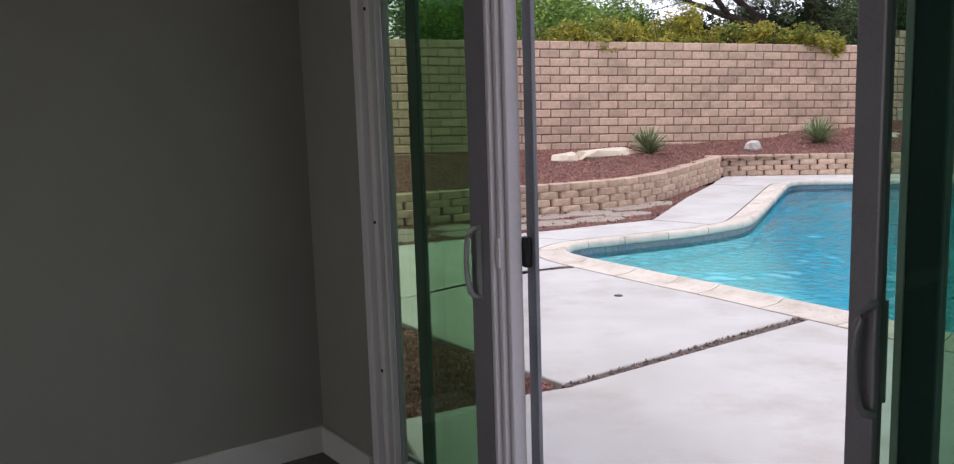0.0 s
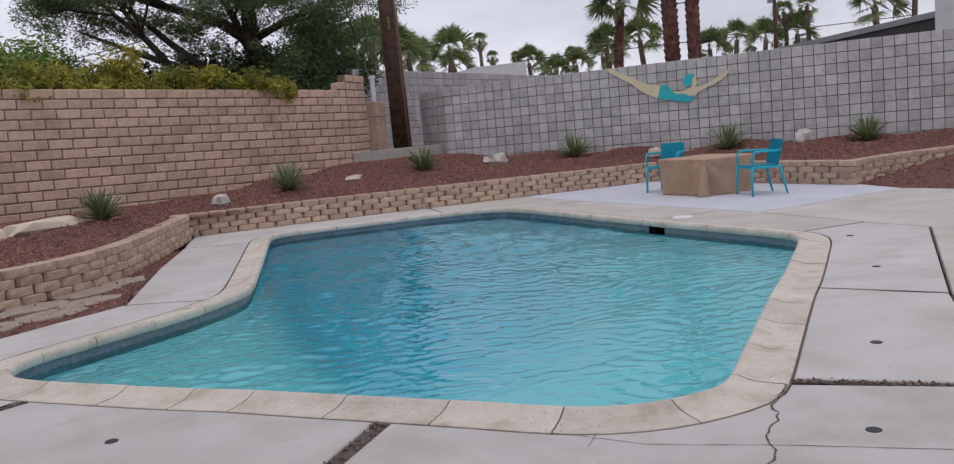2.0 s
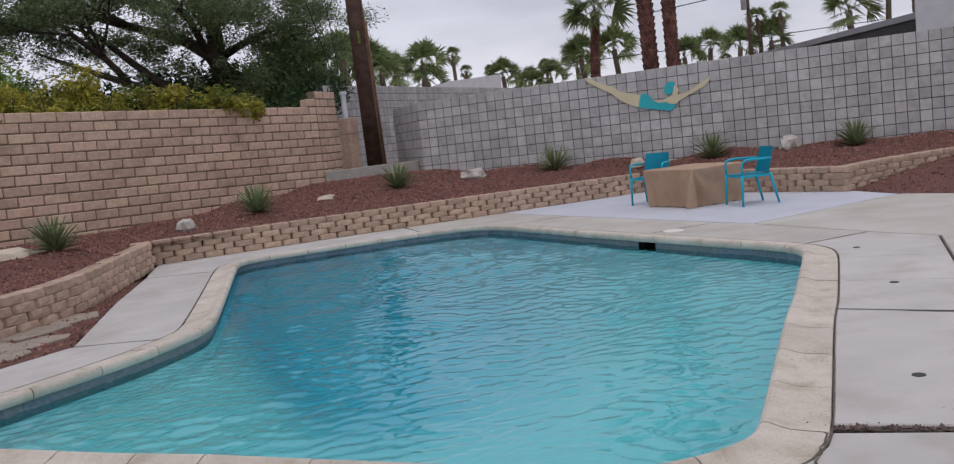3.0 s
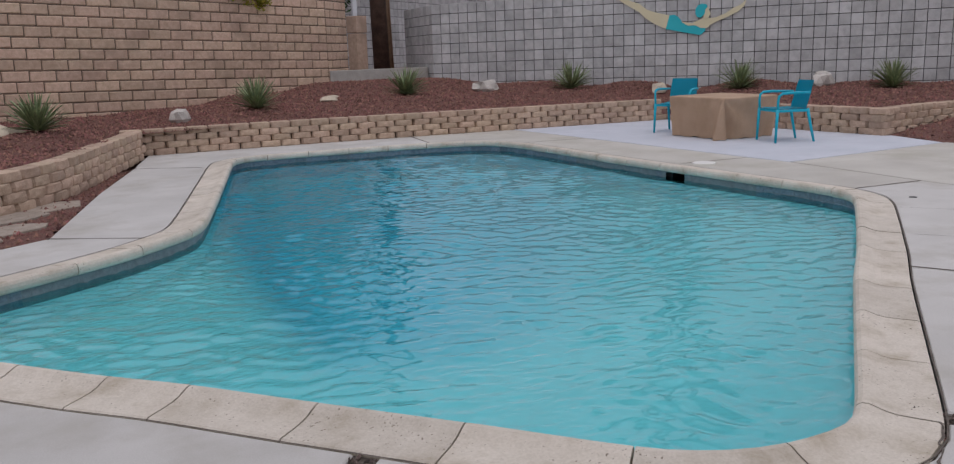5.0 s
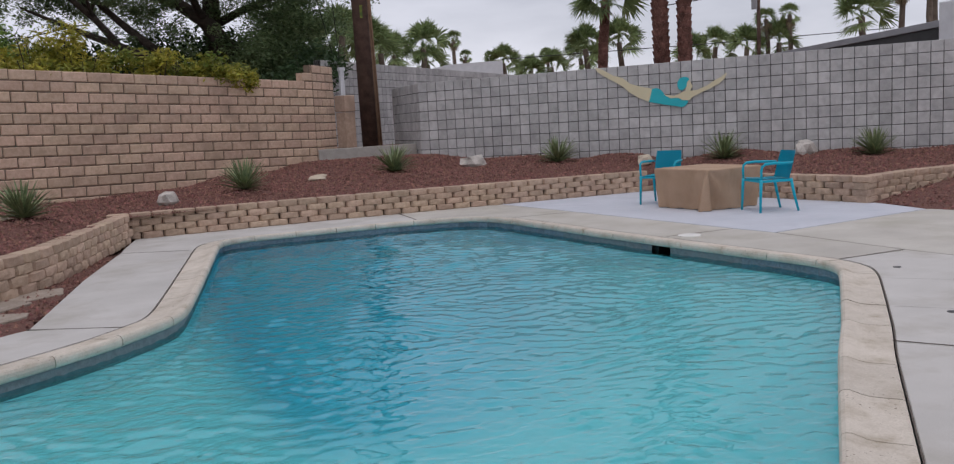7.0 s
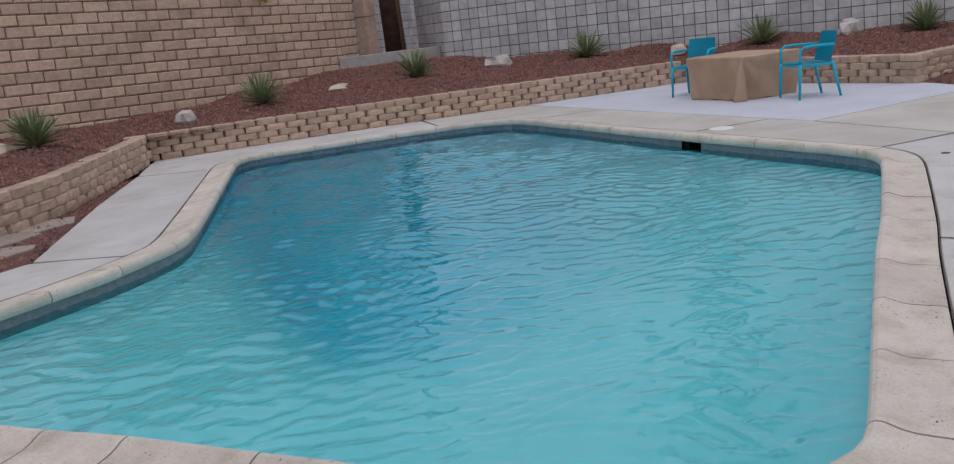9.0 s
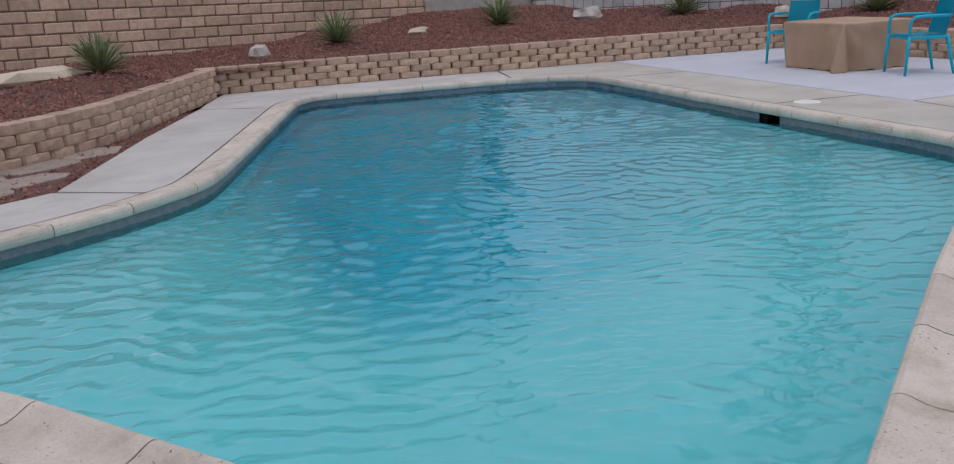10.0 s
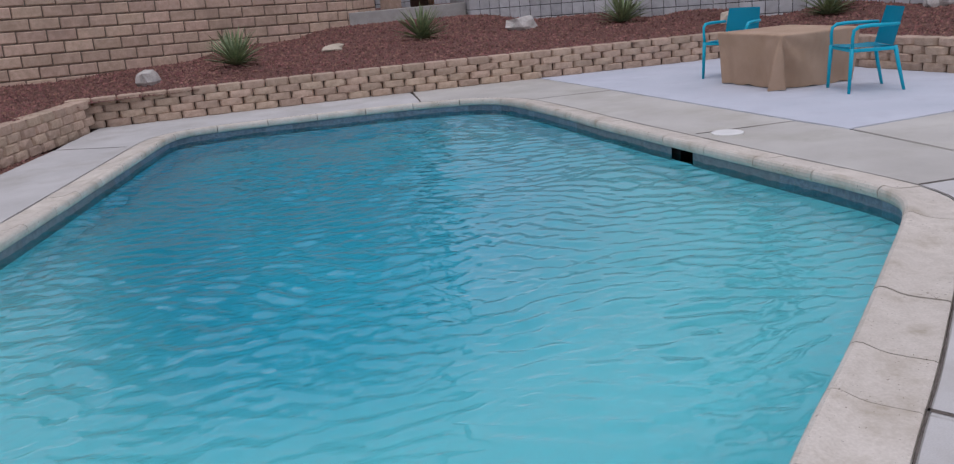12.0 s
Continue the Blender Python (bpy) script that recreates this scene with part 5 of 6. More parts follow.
hbox("mullion", [((0.021, -0.035, FLOORZ + 0.026), (0.036, 0.03, HEAD - 0.06)), ((0.036, -0.018, FLOORZ + 0.026), (0.052, 0.040, HEAD - 0.06)), ((0.052, 0.0, FLOORZ + 0.026), (0.068, 0.048, HEAD - 0.06))], M_VINYL, door, "stepped grey-white meeting stile", 0.005)
hbox("keeper", [((0.037, -0.024, 0.99), (0.051, -0.017, 1.075))], M_WHITE, door, "small white lock keeper", 0.002)
for sx, zz in ((-0.561, 1.07), (-0.561, 0.56), (-0.561, 1.76)):
    hbox("screw", [((sx - 0.005, -0.079, zz - 0.005), (sx + 0.005, -0.073, zz + 0.005))], M_BLACK, door, "dark screw head", 0.001)


def d_handle(name, s, y, z, h, material, parent, out=-1.0, label=""):
    V, F = [], []
    pts = [(s - 0.024 * math.sin(math.pi * k / 12) ** 0.5, y + out * (0.004 + 0.03 * math.sin(math.pi * k / 12) ** 0.5), z - h * math.cos(math.pi * k / 12)) for k in range(13)]
    tube(V, F, [HM @ Vector(p) for p in pts], [0.008] * 13, 8)
    return mesh_ob(name, V, F, material, parent, label, smooth=True)


d_handle("pull_handle", -0.02, -0.035, 1.00, 0.10, M_CLEARPL, door, -1.0, "pale D-shaped pull handle")
hbox("handle_plate", [((-0.032, -0.040, 0.89), (-0.010, -0.034, 1.11))], M_CLEARPL, door, "pale handle plate", 0.002)
screen = base("screen_door", Matrix(), "sliding insect screen in a narrow grey frame, slid aside", "screen door")
hbox("screen_stile", [((0.066, 0.064, FLOORZ + 0.02), (0.104, 0.080, HEAD - 0.04)), ((-0.735, 0.064, FLOORZ + 0.02), (-0.71, 0.080, HEAD - 0.04)), ((-0.71, 0.064, HEAD - 0.07), (0.066, 0.080, HEAD - 0.04)), ((-0.71, 0.064, FLOORZ + 0.02), (0.066, 0.080, FLOORZ + 0.06))], M_SCREENFR, screen, "narrow grey screen frame", 0.003)
pane(-0.71, 0.066, 0.071, FLOORZ + 0.06, HEAD - 0.07, M_MESH, screen, "fine insect mesh", "screen_mesh")
V, F = [], []
latch = hbox("latch", [((0.055, 0.048, 0.985), (0.093, 0.066, 1.075))], M_BLACK, screen, "black latch pull", 0.010)
slider = hbox("right_panel", [((1.117, -0.045, FLOORZ + 0.03), (1.171, -0.012, HEAD - 0.06)), ((1.171, -0.045, FLOORZ + 0.03), (2.0, -0.012, FLOORZ + 0.10)), ((1.171, -0.045, HEAD - 0.13), (2.0, -0.012, HEAD - 0.06)), ((1.95, -0.045, FLOORZ + 0.1), (2.0, -0.012, HEAD - 0.13))], M_VINYL_DK, door, "dark grey aluminium panel frame", 0.005)
pane(1.171, 1.95, -0.030, FLOORZ + 0.10, HEAD - 0.13, M_GLASS2, door, "dark green glass", "pane")
hbox("fixed_stile", [((1.190, 0.005, FLOORZ + 0.03), (1.252, 0.035, HEAD - 0.06))], M_TEALFR, door, "dark green stile of the fixed panel", 0.004)
hbox("stile_edge", [((1.177, 0.003, FLOORZ + 0.03), (1.190, 0.037, HEAD - 0.06))], M_VINYL, door, "pale edge strip", 0.001)
pane(1.252, 2.34, 0.018, FLOORZ + 0.05, HEAD - 0.08, M_GLASS2, door, "dark green glass of the fixed panel", "pane")
d_handle("pull_handle", 1.176, -0.045, 0.985, 0.10, M_VINYL_DK, door, -1.0, "dark grey pull handle")
hbox("outer_pull", [((1.158, -0.010, 0.895), (1.170, 0.0, 1.085))], M_CLEARPL, door, "pale outside pull edge", 0.003)

# assumed window, never in view, added as an opening for the fill lamp
back_window = base("back_window", Matrix(), "added unseen white-framed window around the fill lamp in the back wall", "window")
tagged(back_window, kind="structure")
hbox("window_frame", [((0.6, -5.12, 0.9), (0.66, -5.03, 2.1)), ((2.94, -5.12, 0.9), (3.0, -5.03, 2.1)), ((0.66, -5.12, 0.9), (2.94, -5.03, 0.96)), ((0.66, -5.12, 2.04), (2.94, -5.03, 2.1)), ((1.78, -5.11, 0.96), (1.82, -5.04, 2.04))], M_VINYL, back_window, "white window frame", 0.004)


# ---- utility pole and post at the corner ----
V, F = [], []
tube(V, F, [(9.62, 21.75, 0.9), (9.56, 21.75, 4.5), (9.48, 21.75, 9.5)], [0.185, 0.178, 0.16], 14)
pole = base("utility_pole", Matrix(), "tall dark creosoted timber utility pole rising from the corner platform", "utility pole")
mesh_ob("shaft", V, F, M_POLE, pole, smooth=True)
V, F = [], []
tube(V, F, [(9.86, 21.66, 0.9), (9.78, 21.63, 3.5), (9.62, 21.62, 6.5)], [0.022, 0.022, 0.02], 6)
mesh_ob("conduit", V, F, M_BATTEN, pole, "thin brown conduit", smooth=True)
boxes("batten", [((-0.06, -0.02, 0.0), (0.06, 0.03, 3.4))], M_BATTEN, pole, "brown timber batten", 0.004, pose(9.93, 21.9, 1.0, 0, -1.5, 10))
boxes("tag", [((-0.03, -0.01, 0.0), (0.03, 0.005, 0.28))], M_LEAF_YELLOW, pole, "narrow yellow marker", 0.002, pose(9.50, 21.54, 3.85))
post = boxes("metal_post", [((-0.05, -0.05, 0), (0.05, 0.05, 0.72)), ((-0.07, -0.07, 0.72), (0.07, 0.07, 0.80))], M_METAL, None, "", 0.006)
post.matrix_world = pose(9.10, 21.95, 2.0)
tagged(post, "white metal post with a small cap behind the tan pillar", "post")


def wire(pts, r=0.008, label="dark overhead cable"):
    V, F = [], []
    tube(V, F, pts, [r] * len(pts), 5)
    w = mesh_ob("overhead_cable", V, F, M_BLACK, None, label)
    return tagged(w, label, "cable")


wire([(8.9, 21.9, 3.1), (8.5, 21.6, 4.2), (7.9, 21.2, 5.8)], 0.008, "thin guy cable running up from the pole's foot")
wire([(9.1, 22.0, 3.0), (9.0, 22.0, 4.5), (8.8, 22.0, 6.5)], 0.008, "thin cable rising beside the pole")
wire([(-8, 30, 4.6), (0, 31, 4.2), (3.5, 31, 4.4), (7.6, 26.4, 5.0)], 0.015, "thin service cable over the garden")
wire([(24, 38, 4.3), (32, 33, 4.5), (42, 30, 5.0)], 0.02, "distant service cable above the grey wall")
wire([(26, 30, 5.6), (36, 22, 6.9), (44, 16, 8.0)], 0.02, "distant service cable above the roof")


# ---- swimmer panel on the wall ----
def swimmer():
    """A flat cut-out figure of a diver, in painted pieces on the grey wall. x is along the wall from the left tip, z from the wall's top."""
    ob = base("wall_art", wall_frame(G0 + GD * 4.23, GD, 2.34) @ Matrix.Translation((0, -0.03, 0)), "flat painted swimmer cut-out in cream and turquoise on grey wall", "wall decoration")

    def shape(name, pts, y0, y1, m, label):
        bm = bmesh.new()
        fr = [bm.verts.new((x, y0, z)) for x, z in pts]
        bk = [bm.verts.new((x, y1, z)) for x, z in pts]
        bm.faces.new(fr)
        bm.faces.new(bk[::-1])
        for i in range(len(pts)):
            bm.faces.new((fr[i - 1], fr[i], bk[i], bk[i - 1]))
        return part(name, bm, m, ob, label)

    shape("limb_panel", [(0.0, 0.01), (0.13, -0.03), (0.36, -0.17), (0.54, -0.23), (0.69, -0.35), (0.87, -0.41), (1.11, -0.47), (1.05, -0.72), (0.83, -0.62), (0.65, -0.5), (0.53, -0.38), (0.21, -0.19), (0.05, -0.08)], 0.0, 0.02, M_SW_SKIN, "cream painted legs")
    shape("suit_panel", [(1.11, -0.47), (1.2, -0.46), (1.27, -0.5), (1.35, -0.6), (1.49, -0.66), (1.62, -0.68), (1.68, -0.71), (1.79, -0.71), (1.77, -0.78), (1.71, -0.84), (1.66, -0.85), (1.37, -0.79), (1.04, -0.72)], -0.004, 0.018, M_SW_TEAL, "turquoise painted swimsuit")
    shape("arm_panel", [(1.32, -0.59), (1.53, -0.63), (1.62, -0.59), (1.72, -0.55), (1.84, -0.55), (1.96, -0.54), (2.14, -0.47), (2.28, -0.38), (2.4, -0.33), (2.48, -0.26), (2.5, -0.27), (2.46, -0.36), (2.36, -0.45), (2.17, -0.54), (1.99, -0.61), (1.87, -0.67), (1.8, -0.73), (1.68, -0.72), (1.6, -0.67), (1.45, -0.67)], -0.008, 0.014, M_SW_SKIN, "cream painted arms")
    shape("face_panel", [(1.74, -0.33), (1.82, -0.34), (1.84, -0.41), (1.87, -0.47), (1.84, -0.52), (1.82, -0.56), (1.74, -0.55), (1.74, -0.45)], -0.012, 0.010, M_SW_SKIN, "cream painted profile")
    shape("cap_panel", [(1.59, -0.38), (1.63, -0.31), (1.71, -0.28), (1.79, -0.3), (1.81, -0.34), (1.77, -0.39), (1.76, -0.47), (1.68, -0.54), (1.62, -0.52), (1.59, -0.46)], -0.016, 0.006, M_SW_TEAL, "turquoise painted cap")


swimmer()


# ---- trees ----
def leaf_cloud(name, centres, radii, per, size, material, parent, seed, label="", flat=1.0, kind="stuff"):
    """Many small leaves around centres, one joined mesh."""
    rng = np.random.RandomState(seed)
    C = np.repeat(np.array(centres, float), per, axis=0)
    R = np.repeat(np.array(radii, float), per)[:, None]
    n = len(C)
    d = rng.normal(0, 1, (n, 3))
    d /= np.linalg.norm(d, axis=1)[:, None]
    P = C + d * R * (rng.uniform(0.15, 1.0, (n, 1)) ** 0.6) * np.array([1, 1, flat])
    a = rng.normal(0, 1, (n, 3))
    a[:, 2] *= 0.6
    a /= np.linalg.norm(a, axis=1)[:, None]
    b = np.cross(a, rng.normal(0, 1, (n, 3)))
    b /= np.linalg.norm(b, axis=1)[:, None]
    s = size * rng.uniform(0.6, 1.4, (n, 1))
    V = np.stack([P - a * s, P + b * s * 0.32, P + a * s, P - b * s * 0.32], 1).reshape(-1, 3)
    F = np.arange(4 * n).reshape(-1, 4)
    ob = mesh_ob(name, V, F, material, parent, label)
    return tagged(ob, kind=kind)


def limb(V, F, tips, p, d, length, r, depth, rng, bend=0.35, up=0.05):
    pts, rad = [Vector(p)], [r]
    d = Vector(d).normalized()
    steps = 5
    for i in range(steps):
        d = (d + Vector((rng.uniform(-1, 1), rng.uniform(-1, 1), rng.uniform(-0.6, 0.6) + up)) * bend * 0.5).normalized()
        pts.append(pts[-1] + d * length / steps)
        rad.append(r * (1 - 0.45 * (i + 1) / steps))
    tube(V, F, pts, rad, 8 if depth > 1 else 5)
    if depth == 0:
        tips.append(pts[-1])
        tips.append(pts[-3])
        return
    tips.append(pts[-1])
    for k in range(rng.choice((2, 3, 3))):
        j = rng.randint(2, steps)
        nd = (d + Vector((rng.uniform(-1, 1), rng.uniform(-1, 1), rng.uniform(-0.5, 0.7))) * 0.9).normalized()
        limb(V, F, tips, pts[j], nd, length * rng.uniform(0.6, 0.8), rad[j] * 0.6, depth - 1, rng, bend, up)


def mesquite():
    tree = base("mesquite_tree", Matrix(), "large spreading mesquite tree with feathery dark foliage behind the tan wall", "tree")
    rng = random.Random(12)
    V, F, tips = [], [], []
    root = Vector((7.9, 26.0, 0.0))
    tube(V, F, [root, (7.95, 26, 1.6), (8.05, 26, 2.6), (7.8, 26, 3.5), (7.2, 25.9, 4.3), (6.5, 25.8, 4.7)], [0.36, 0.33, 0.31, 0.27, 0.2, 0.14], 12)
    tube(V, F, [(7.85, 26.1, 1.4), (7.6, 26.1, 2.8), (7.45, 26.2, 4.2), (7.5, 26.3, 5.8)], [0.34, 0.30, 0.24, 0.16], 12)
    tube(V, F, [(7.7, 26, 2.4), (6.4, 25.7, 3.1), (5.0, 25.3, 3.6), (3.9, 25.0, 4.0), (3.0, 25.0, 4.4)], [0.17, 0.13, 0.10, 0.06, 0.02], 8)
    for p, d, ln, r in [((6.5, 25.8, 4.7), (-1, -0.1, 0.25), 2.6, 0.13), ((7.5, 26.3, 5.6), (0.3, -0.3, 0.8), 2.4, 0.15), ((7.2, 25.9, 4.3), (-0.5, -0.8, 0.6), 2.2, 0.12), ((5.0, 25.3, 3.6), (-0.8, -0.3, 0.7), 2.2, 0.09),
                        ((7.45, 26.2, 4.2), (1, -0.3, 0.6), 2.0, 0.12), ((6.4, 25.7, 3.1), (-0.9, -0.2, 0.8), 2.6, 0.12), ((7.5, 26.2, 5.5), (-0.9, 0.1, 0.9), 2.8, 0.13), ((7.5, 26.2, 5.5), (0.9, 0.4, 0.7), 2.4, 0.12), ((5.0, 25.3, 3.6), (-0.6, 0.4, 1.0), 2.4, 0.08)]:
        limb(V, F, tips, p, d, ln, r, 3, rng)
    mesh_ob("trunk", V, F, M_BARK, tree, "dark rough twisting trunk and limbs", smooth=True)
    tips = [t for t in tips if t.z > 3.4 and t.x > 1.8]
    rs = [rng.uniform(0.3, 0.6) for _ in tips]
    leaf_cloud("crown", tips, rs, max(90, 90000 // len(tips)), 0.042, M_LEAF_DARK, tree, 3, "feathery dark green leaves", 0.7)
    mass = []
    while len(mass) < 400:
        t, z = rng.random(), rng.uniform(3.0, 8.0)
        if z > 4.3 - 1.4 * max(t - 0.80, 0) / 0.20 + 0.25 * math.sin(9 * t) + 0.15 * math.sin(23 * t) and z < 5.6 + 4 * t and math.sin(7.3 * t + 2.9 * z) + math.sin(13.1 * t - 3.7 * z + 1) > -1.15:
            mass.append((2.4 + 7.4 * t, 26.9 - 1.7 * t + rng.uniform(-1.3, 1.3), z))
    leaf_cloud("foliage_mass", mass, [rng.uniform(0.25, 0.55) for _ in mass], 210, 0.042, M_LEAF_DARK, tree, 9, "dense feathery dark green foliage", 0.6)
    skirt = [(3.0 + 5.2 * rng.random(), 25.4 + rng.uniform(-0.9, 0.9), 0) for _ in range(34)]
    skirt = [(x, y, 4.55 - 0.22 * (x - 3.0) + rng.uniform(-0.45, 0.6)) for x, y, _ in skirt]
    leaf_cloud("hanging_foliage", skirt, [rng.uniform(0.15, 0.40) for _ in skirt], 130, 0.04, M_LEAF_DARK, tree, 19, "thin hanging feathery foliage", 0.7)
    low = [(8.5 + rng.uniform(-0.8, 1.6), 25.2 + rng.uniform(-0.8, 0.8), rng.uniform(2.2, 4.3)) for _ in range(60)]
    leaf_cloud("low_foliage", low, [0.5] * 60, 320, 0.055, M_LEAF_DARK, tree, 5, "hanging dark foliage beside the trunk")


mesquite()


def shrub(name, label, blobs, per, size, material, seed, stems=True, cat="shrub", flat=0.8):
    """A bush from many leaf clumps over thin stems. blobs: x, y, z, radius."""
    ob = base(name, pose(blobs[0][0], blobs[0][1], 0), label, cat)
    ob.matrix_world = Matrix()
    rng = random.Random(seed)
    if stems:
        V, F = [], []
        for x, y, z, r in blobs:
            for _ in range(3):
                e = Vector((x + rng.uniform(-r, r), y + rng.uniform(-r, r), z + rng.uniform(-0.2, 0.9) * r))
                tube(V, F, [(x + rng.uniform(-0.3, 0.3), y + 0.1, 0), (x + rng.uniform(-0.3, 0.3), y, z * 0.6), tuple(e)], [0.03, 0.02, 0.006], 5)
        mesh_ob("stems", V, F, M_BARK, ob, "thin brown stems")
    cs, rs = [], []
    for x, y, z, r in blobs:
        for _ in range(9):
            v = Vector((rng.gauss(0, 1), rng.gauss(0, 1), rng.gauss(0, 1))).normalized() * r * rng.uniform(0.4, 1.0)
            cs.append((x + v.x, y + v.y, z + v.z * flat))
            rs.append(r * rng.uniform(0.5, 0.95))
    leaf_cloud("foliage", cs, rs, per, size, material, ob, seed, "", 0.85)
    return ob


def row(a, b, n, r, jitter, seed):
    rng = random.Random(seed)
    return [tuple(a[i] + (b[i] - a[i]) * k / (n - 1) + rng.uniform(-jitter, jitter) for i in range(3)) + (r * rng.uniform(0.75, 1.25),) for k in range(n)]


shrub("yellow_shrub", "yellow-green leafy shrub spilling over the tan wall", row((0.4, 18.0, 2.62), (4.8, 19.55, 2.60), 15, 0.30, 0.17, 1) + row((1.5, 18.9, 2.85), (3.2, 19.6, 2.95), 7, 0.34, 0.2, 7), 62, 0.052, M_LEAF_YELLOW, 31)
shrub("yellow_shrub", "yellow-green leafy sprays hanging over the tan wall", row((5.0, 19.5, 2.62), (6.4, 19.85, 2.45), 8, 0.26, 0.15, 2), 55, 0.05, M_LEAF_YELLOW, 36, stems=False)
shrub("green_bush", "bright green bushy tree behind the tan wall", row((-2.4, 22.6, 3.4), (1.9, 24.4, 3.30), 9, 0.95, 0.25, 3) + row((-2.0, 22.4, 2.8), (2.6, 24.2, 2.8), 9, 0.7, 0.2, 13), 430, 0.07, M_LEAF_BRIGHT, 32)
shrub("olive_tree", "grey-green feathery tree behind the tan wall", row((-4.8, 23.0, 3.3), (-0.8, 24.5, 3.4), 7, 1.1, 0.4, 4), 170, 0.09, M_LEAF_OLIVE, 33, cat="tree")
shrub("hedge", "dark green hedge behind the tan wall", row((2.6, 27.6, 3.0), (10.3, 26.5, 3.0), 13, 0.85, 0.25, 5), 230, 0.09, M_LEAF_HEDGE, 34, cat="hedge")
shrub("oleander", "dark upright oleander at the end of the tan wall", row((8.6, 23.4, 2.3), (9.3, 24.0, 2.9), 4, 0.6, 0.2, 6), 150, 0.08, M_LEAF_HEDGE, 35)


# ---- palms ----
def palm_base(trunk_h, r0, r1, crown_r, leaves, seed, skirt=0, boots=False, material=None, label="", detail=20):
    rng = np.random.RandomState(seed)
    ob = base("fan_palm", Matrix(), label, "palm tree")
    V, F = [], []
    pts = [(0.15 * math.sin(k * 0.9 + seed), 0.1 * math.sin(k + seed), trunk_h * k / 8) for k in range(9)]
    tube(V, F, pts, [r0 + (r1 - r0) * k / 8 for k in range(9)], 14)
    if boots:
        rows_ = int(trunk_h / 0.16)
        for j in range(rows_):
            z = j * 0.16
            f = z / trunk_h
            rr = r0 + (r1 - r0) * f
            c = Vector(pts[0]).lerp(Vector(pts[-1]), f)
            i0 = min(int(f * 8), 7)
            c = Vector(pts[i0]).lerp(Vector(pts[i0 + 1]), f * 8 - i0)
            for q in range(9):
                w = 2 * math.pi * (q + 0.5 * (j % 2)) / 9 + rng.uniform(-0.08, 0.08)
                e, t = Vector((math.cos(w), math.sin(w), 0)), Vector((-math.sin(w), math.cos(w), 0))
                k = len(V)
                o = rr * rng.uniform(0.18, 0.34)
                a, b = c + e * rr * 0.97 - t * 0.075, c + e * rr * 0.97 + t * 0.075
                V.extend([a, b, c + e * (rr + o) + t * 0.03 + Vector((0, 0, 0.14)), c + e * (rr + o) - t * 0.03 + Vector((0, 0, 0.14)), c + e * rr * 0.95 + Vector((0, 0, 0.17))])
                F.extend([(k, k + 1, k + 2, k + 3), (k + 3, k + 2, k + 4), (k + 1, k + 4, k + 2), (k, k + 3, k + 4)])
    mesh_ob("trunk", V, F, material or M_PALM_GREY, ob, "rough brown trunk", smooth=False)
    top = Vector(pts[-1])
    for name, count, m, lo, hi, lab in (("crown", leaves, M_LEAF_PALM, -0.6, 1.45, "fan-shaped green fronds"), ("skirt", skirt, M_SKIRT, -1.45, -0.6, "dead brown fronds hanging below the crown")):
        if not count:
            continue
        V, F = [], []
        for i in range(count):
            az, el = rng.uniform(0, 2 * math.pi), rng.uniform(lo, hi)
            d = Vector((math.cos(az) * math.cos(el), math.sin(az) * math.cos(el), math.sin(el)))
            side = Vector((-math.sin(az), math.cos(az), 0))
            roll = rng.uniform(-1.1, 1.1)
            across = side * math.cos(roll) + side.cross(d) * math.sin(roll)
            stem = crown_r * rng.uniform(0.35, 0.55)
            o = top + d * stem
            k = len(V)
            V.extend([top - side * 0.02, top + side * 0.02, o])
            F.append((k, k + 1, k + 2))
            fan = crown_r * rng.uniform(0.5, 0.68)
            for q in range(detail):
                w = radians(-78 + 156 * q / (detail - 1)) + rng.uniform(-0.05, 0.05)
                e = (d * math.cos(w) + across * math.sin(w)).normalized()
                t = (across * math.cos(w) - d * math.sin(w)).normalized()
                ln = fan * (0.8 + 0.2 * math.cos(w)) * rng.uniform(0.85, 1.05)
                g = Vector((0, 0, -1)) * ln * rng.uniform(0.05, 0.34)
                wd = fan * 0.04
                k = len(V)
                V.extend([o, o + e * ln * 0.55 - t * wd + g * 0.12, o + e * ln * 0.55 + t * wd + g * 0.12, o + e * ln + g])
                F.extend([(k, k + 1, k + 2), (k + 1, k + 3, k + 2)])
        mesh_ob(name, V, F, m, ob, lab)
    return ob


def place(ob, x, y, top_z, s=1.0, yaw=0.0, z=0.0):
    ob.matrix_world = pose(x, y, z, 0, 0, yaw)
    ob.scale = (s, s, s)


big = palm_base(5.3, 0.13, 0.11, 1.12, 30, 1, skirt=0, boots=True, material=M_PALM_BARK, label="fan palm with shaggy red-brown trunk beyond the grey wall")
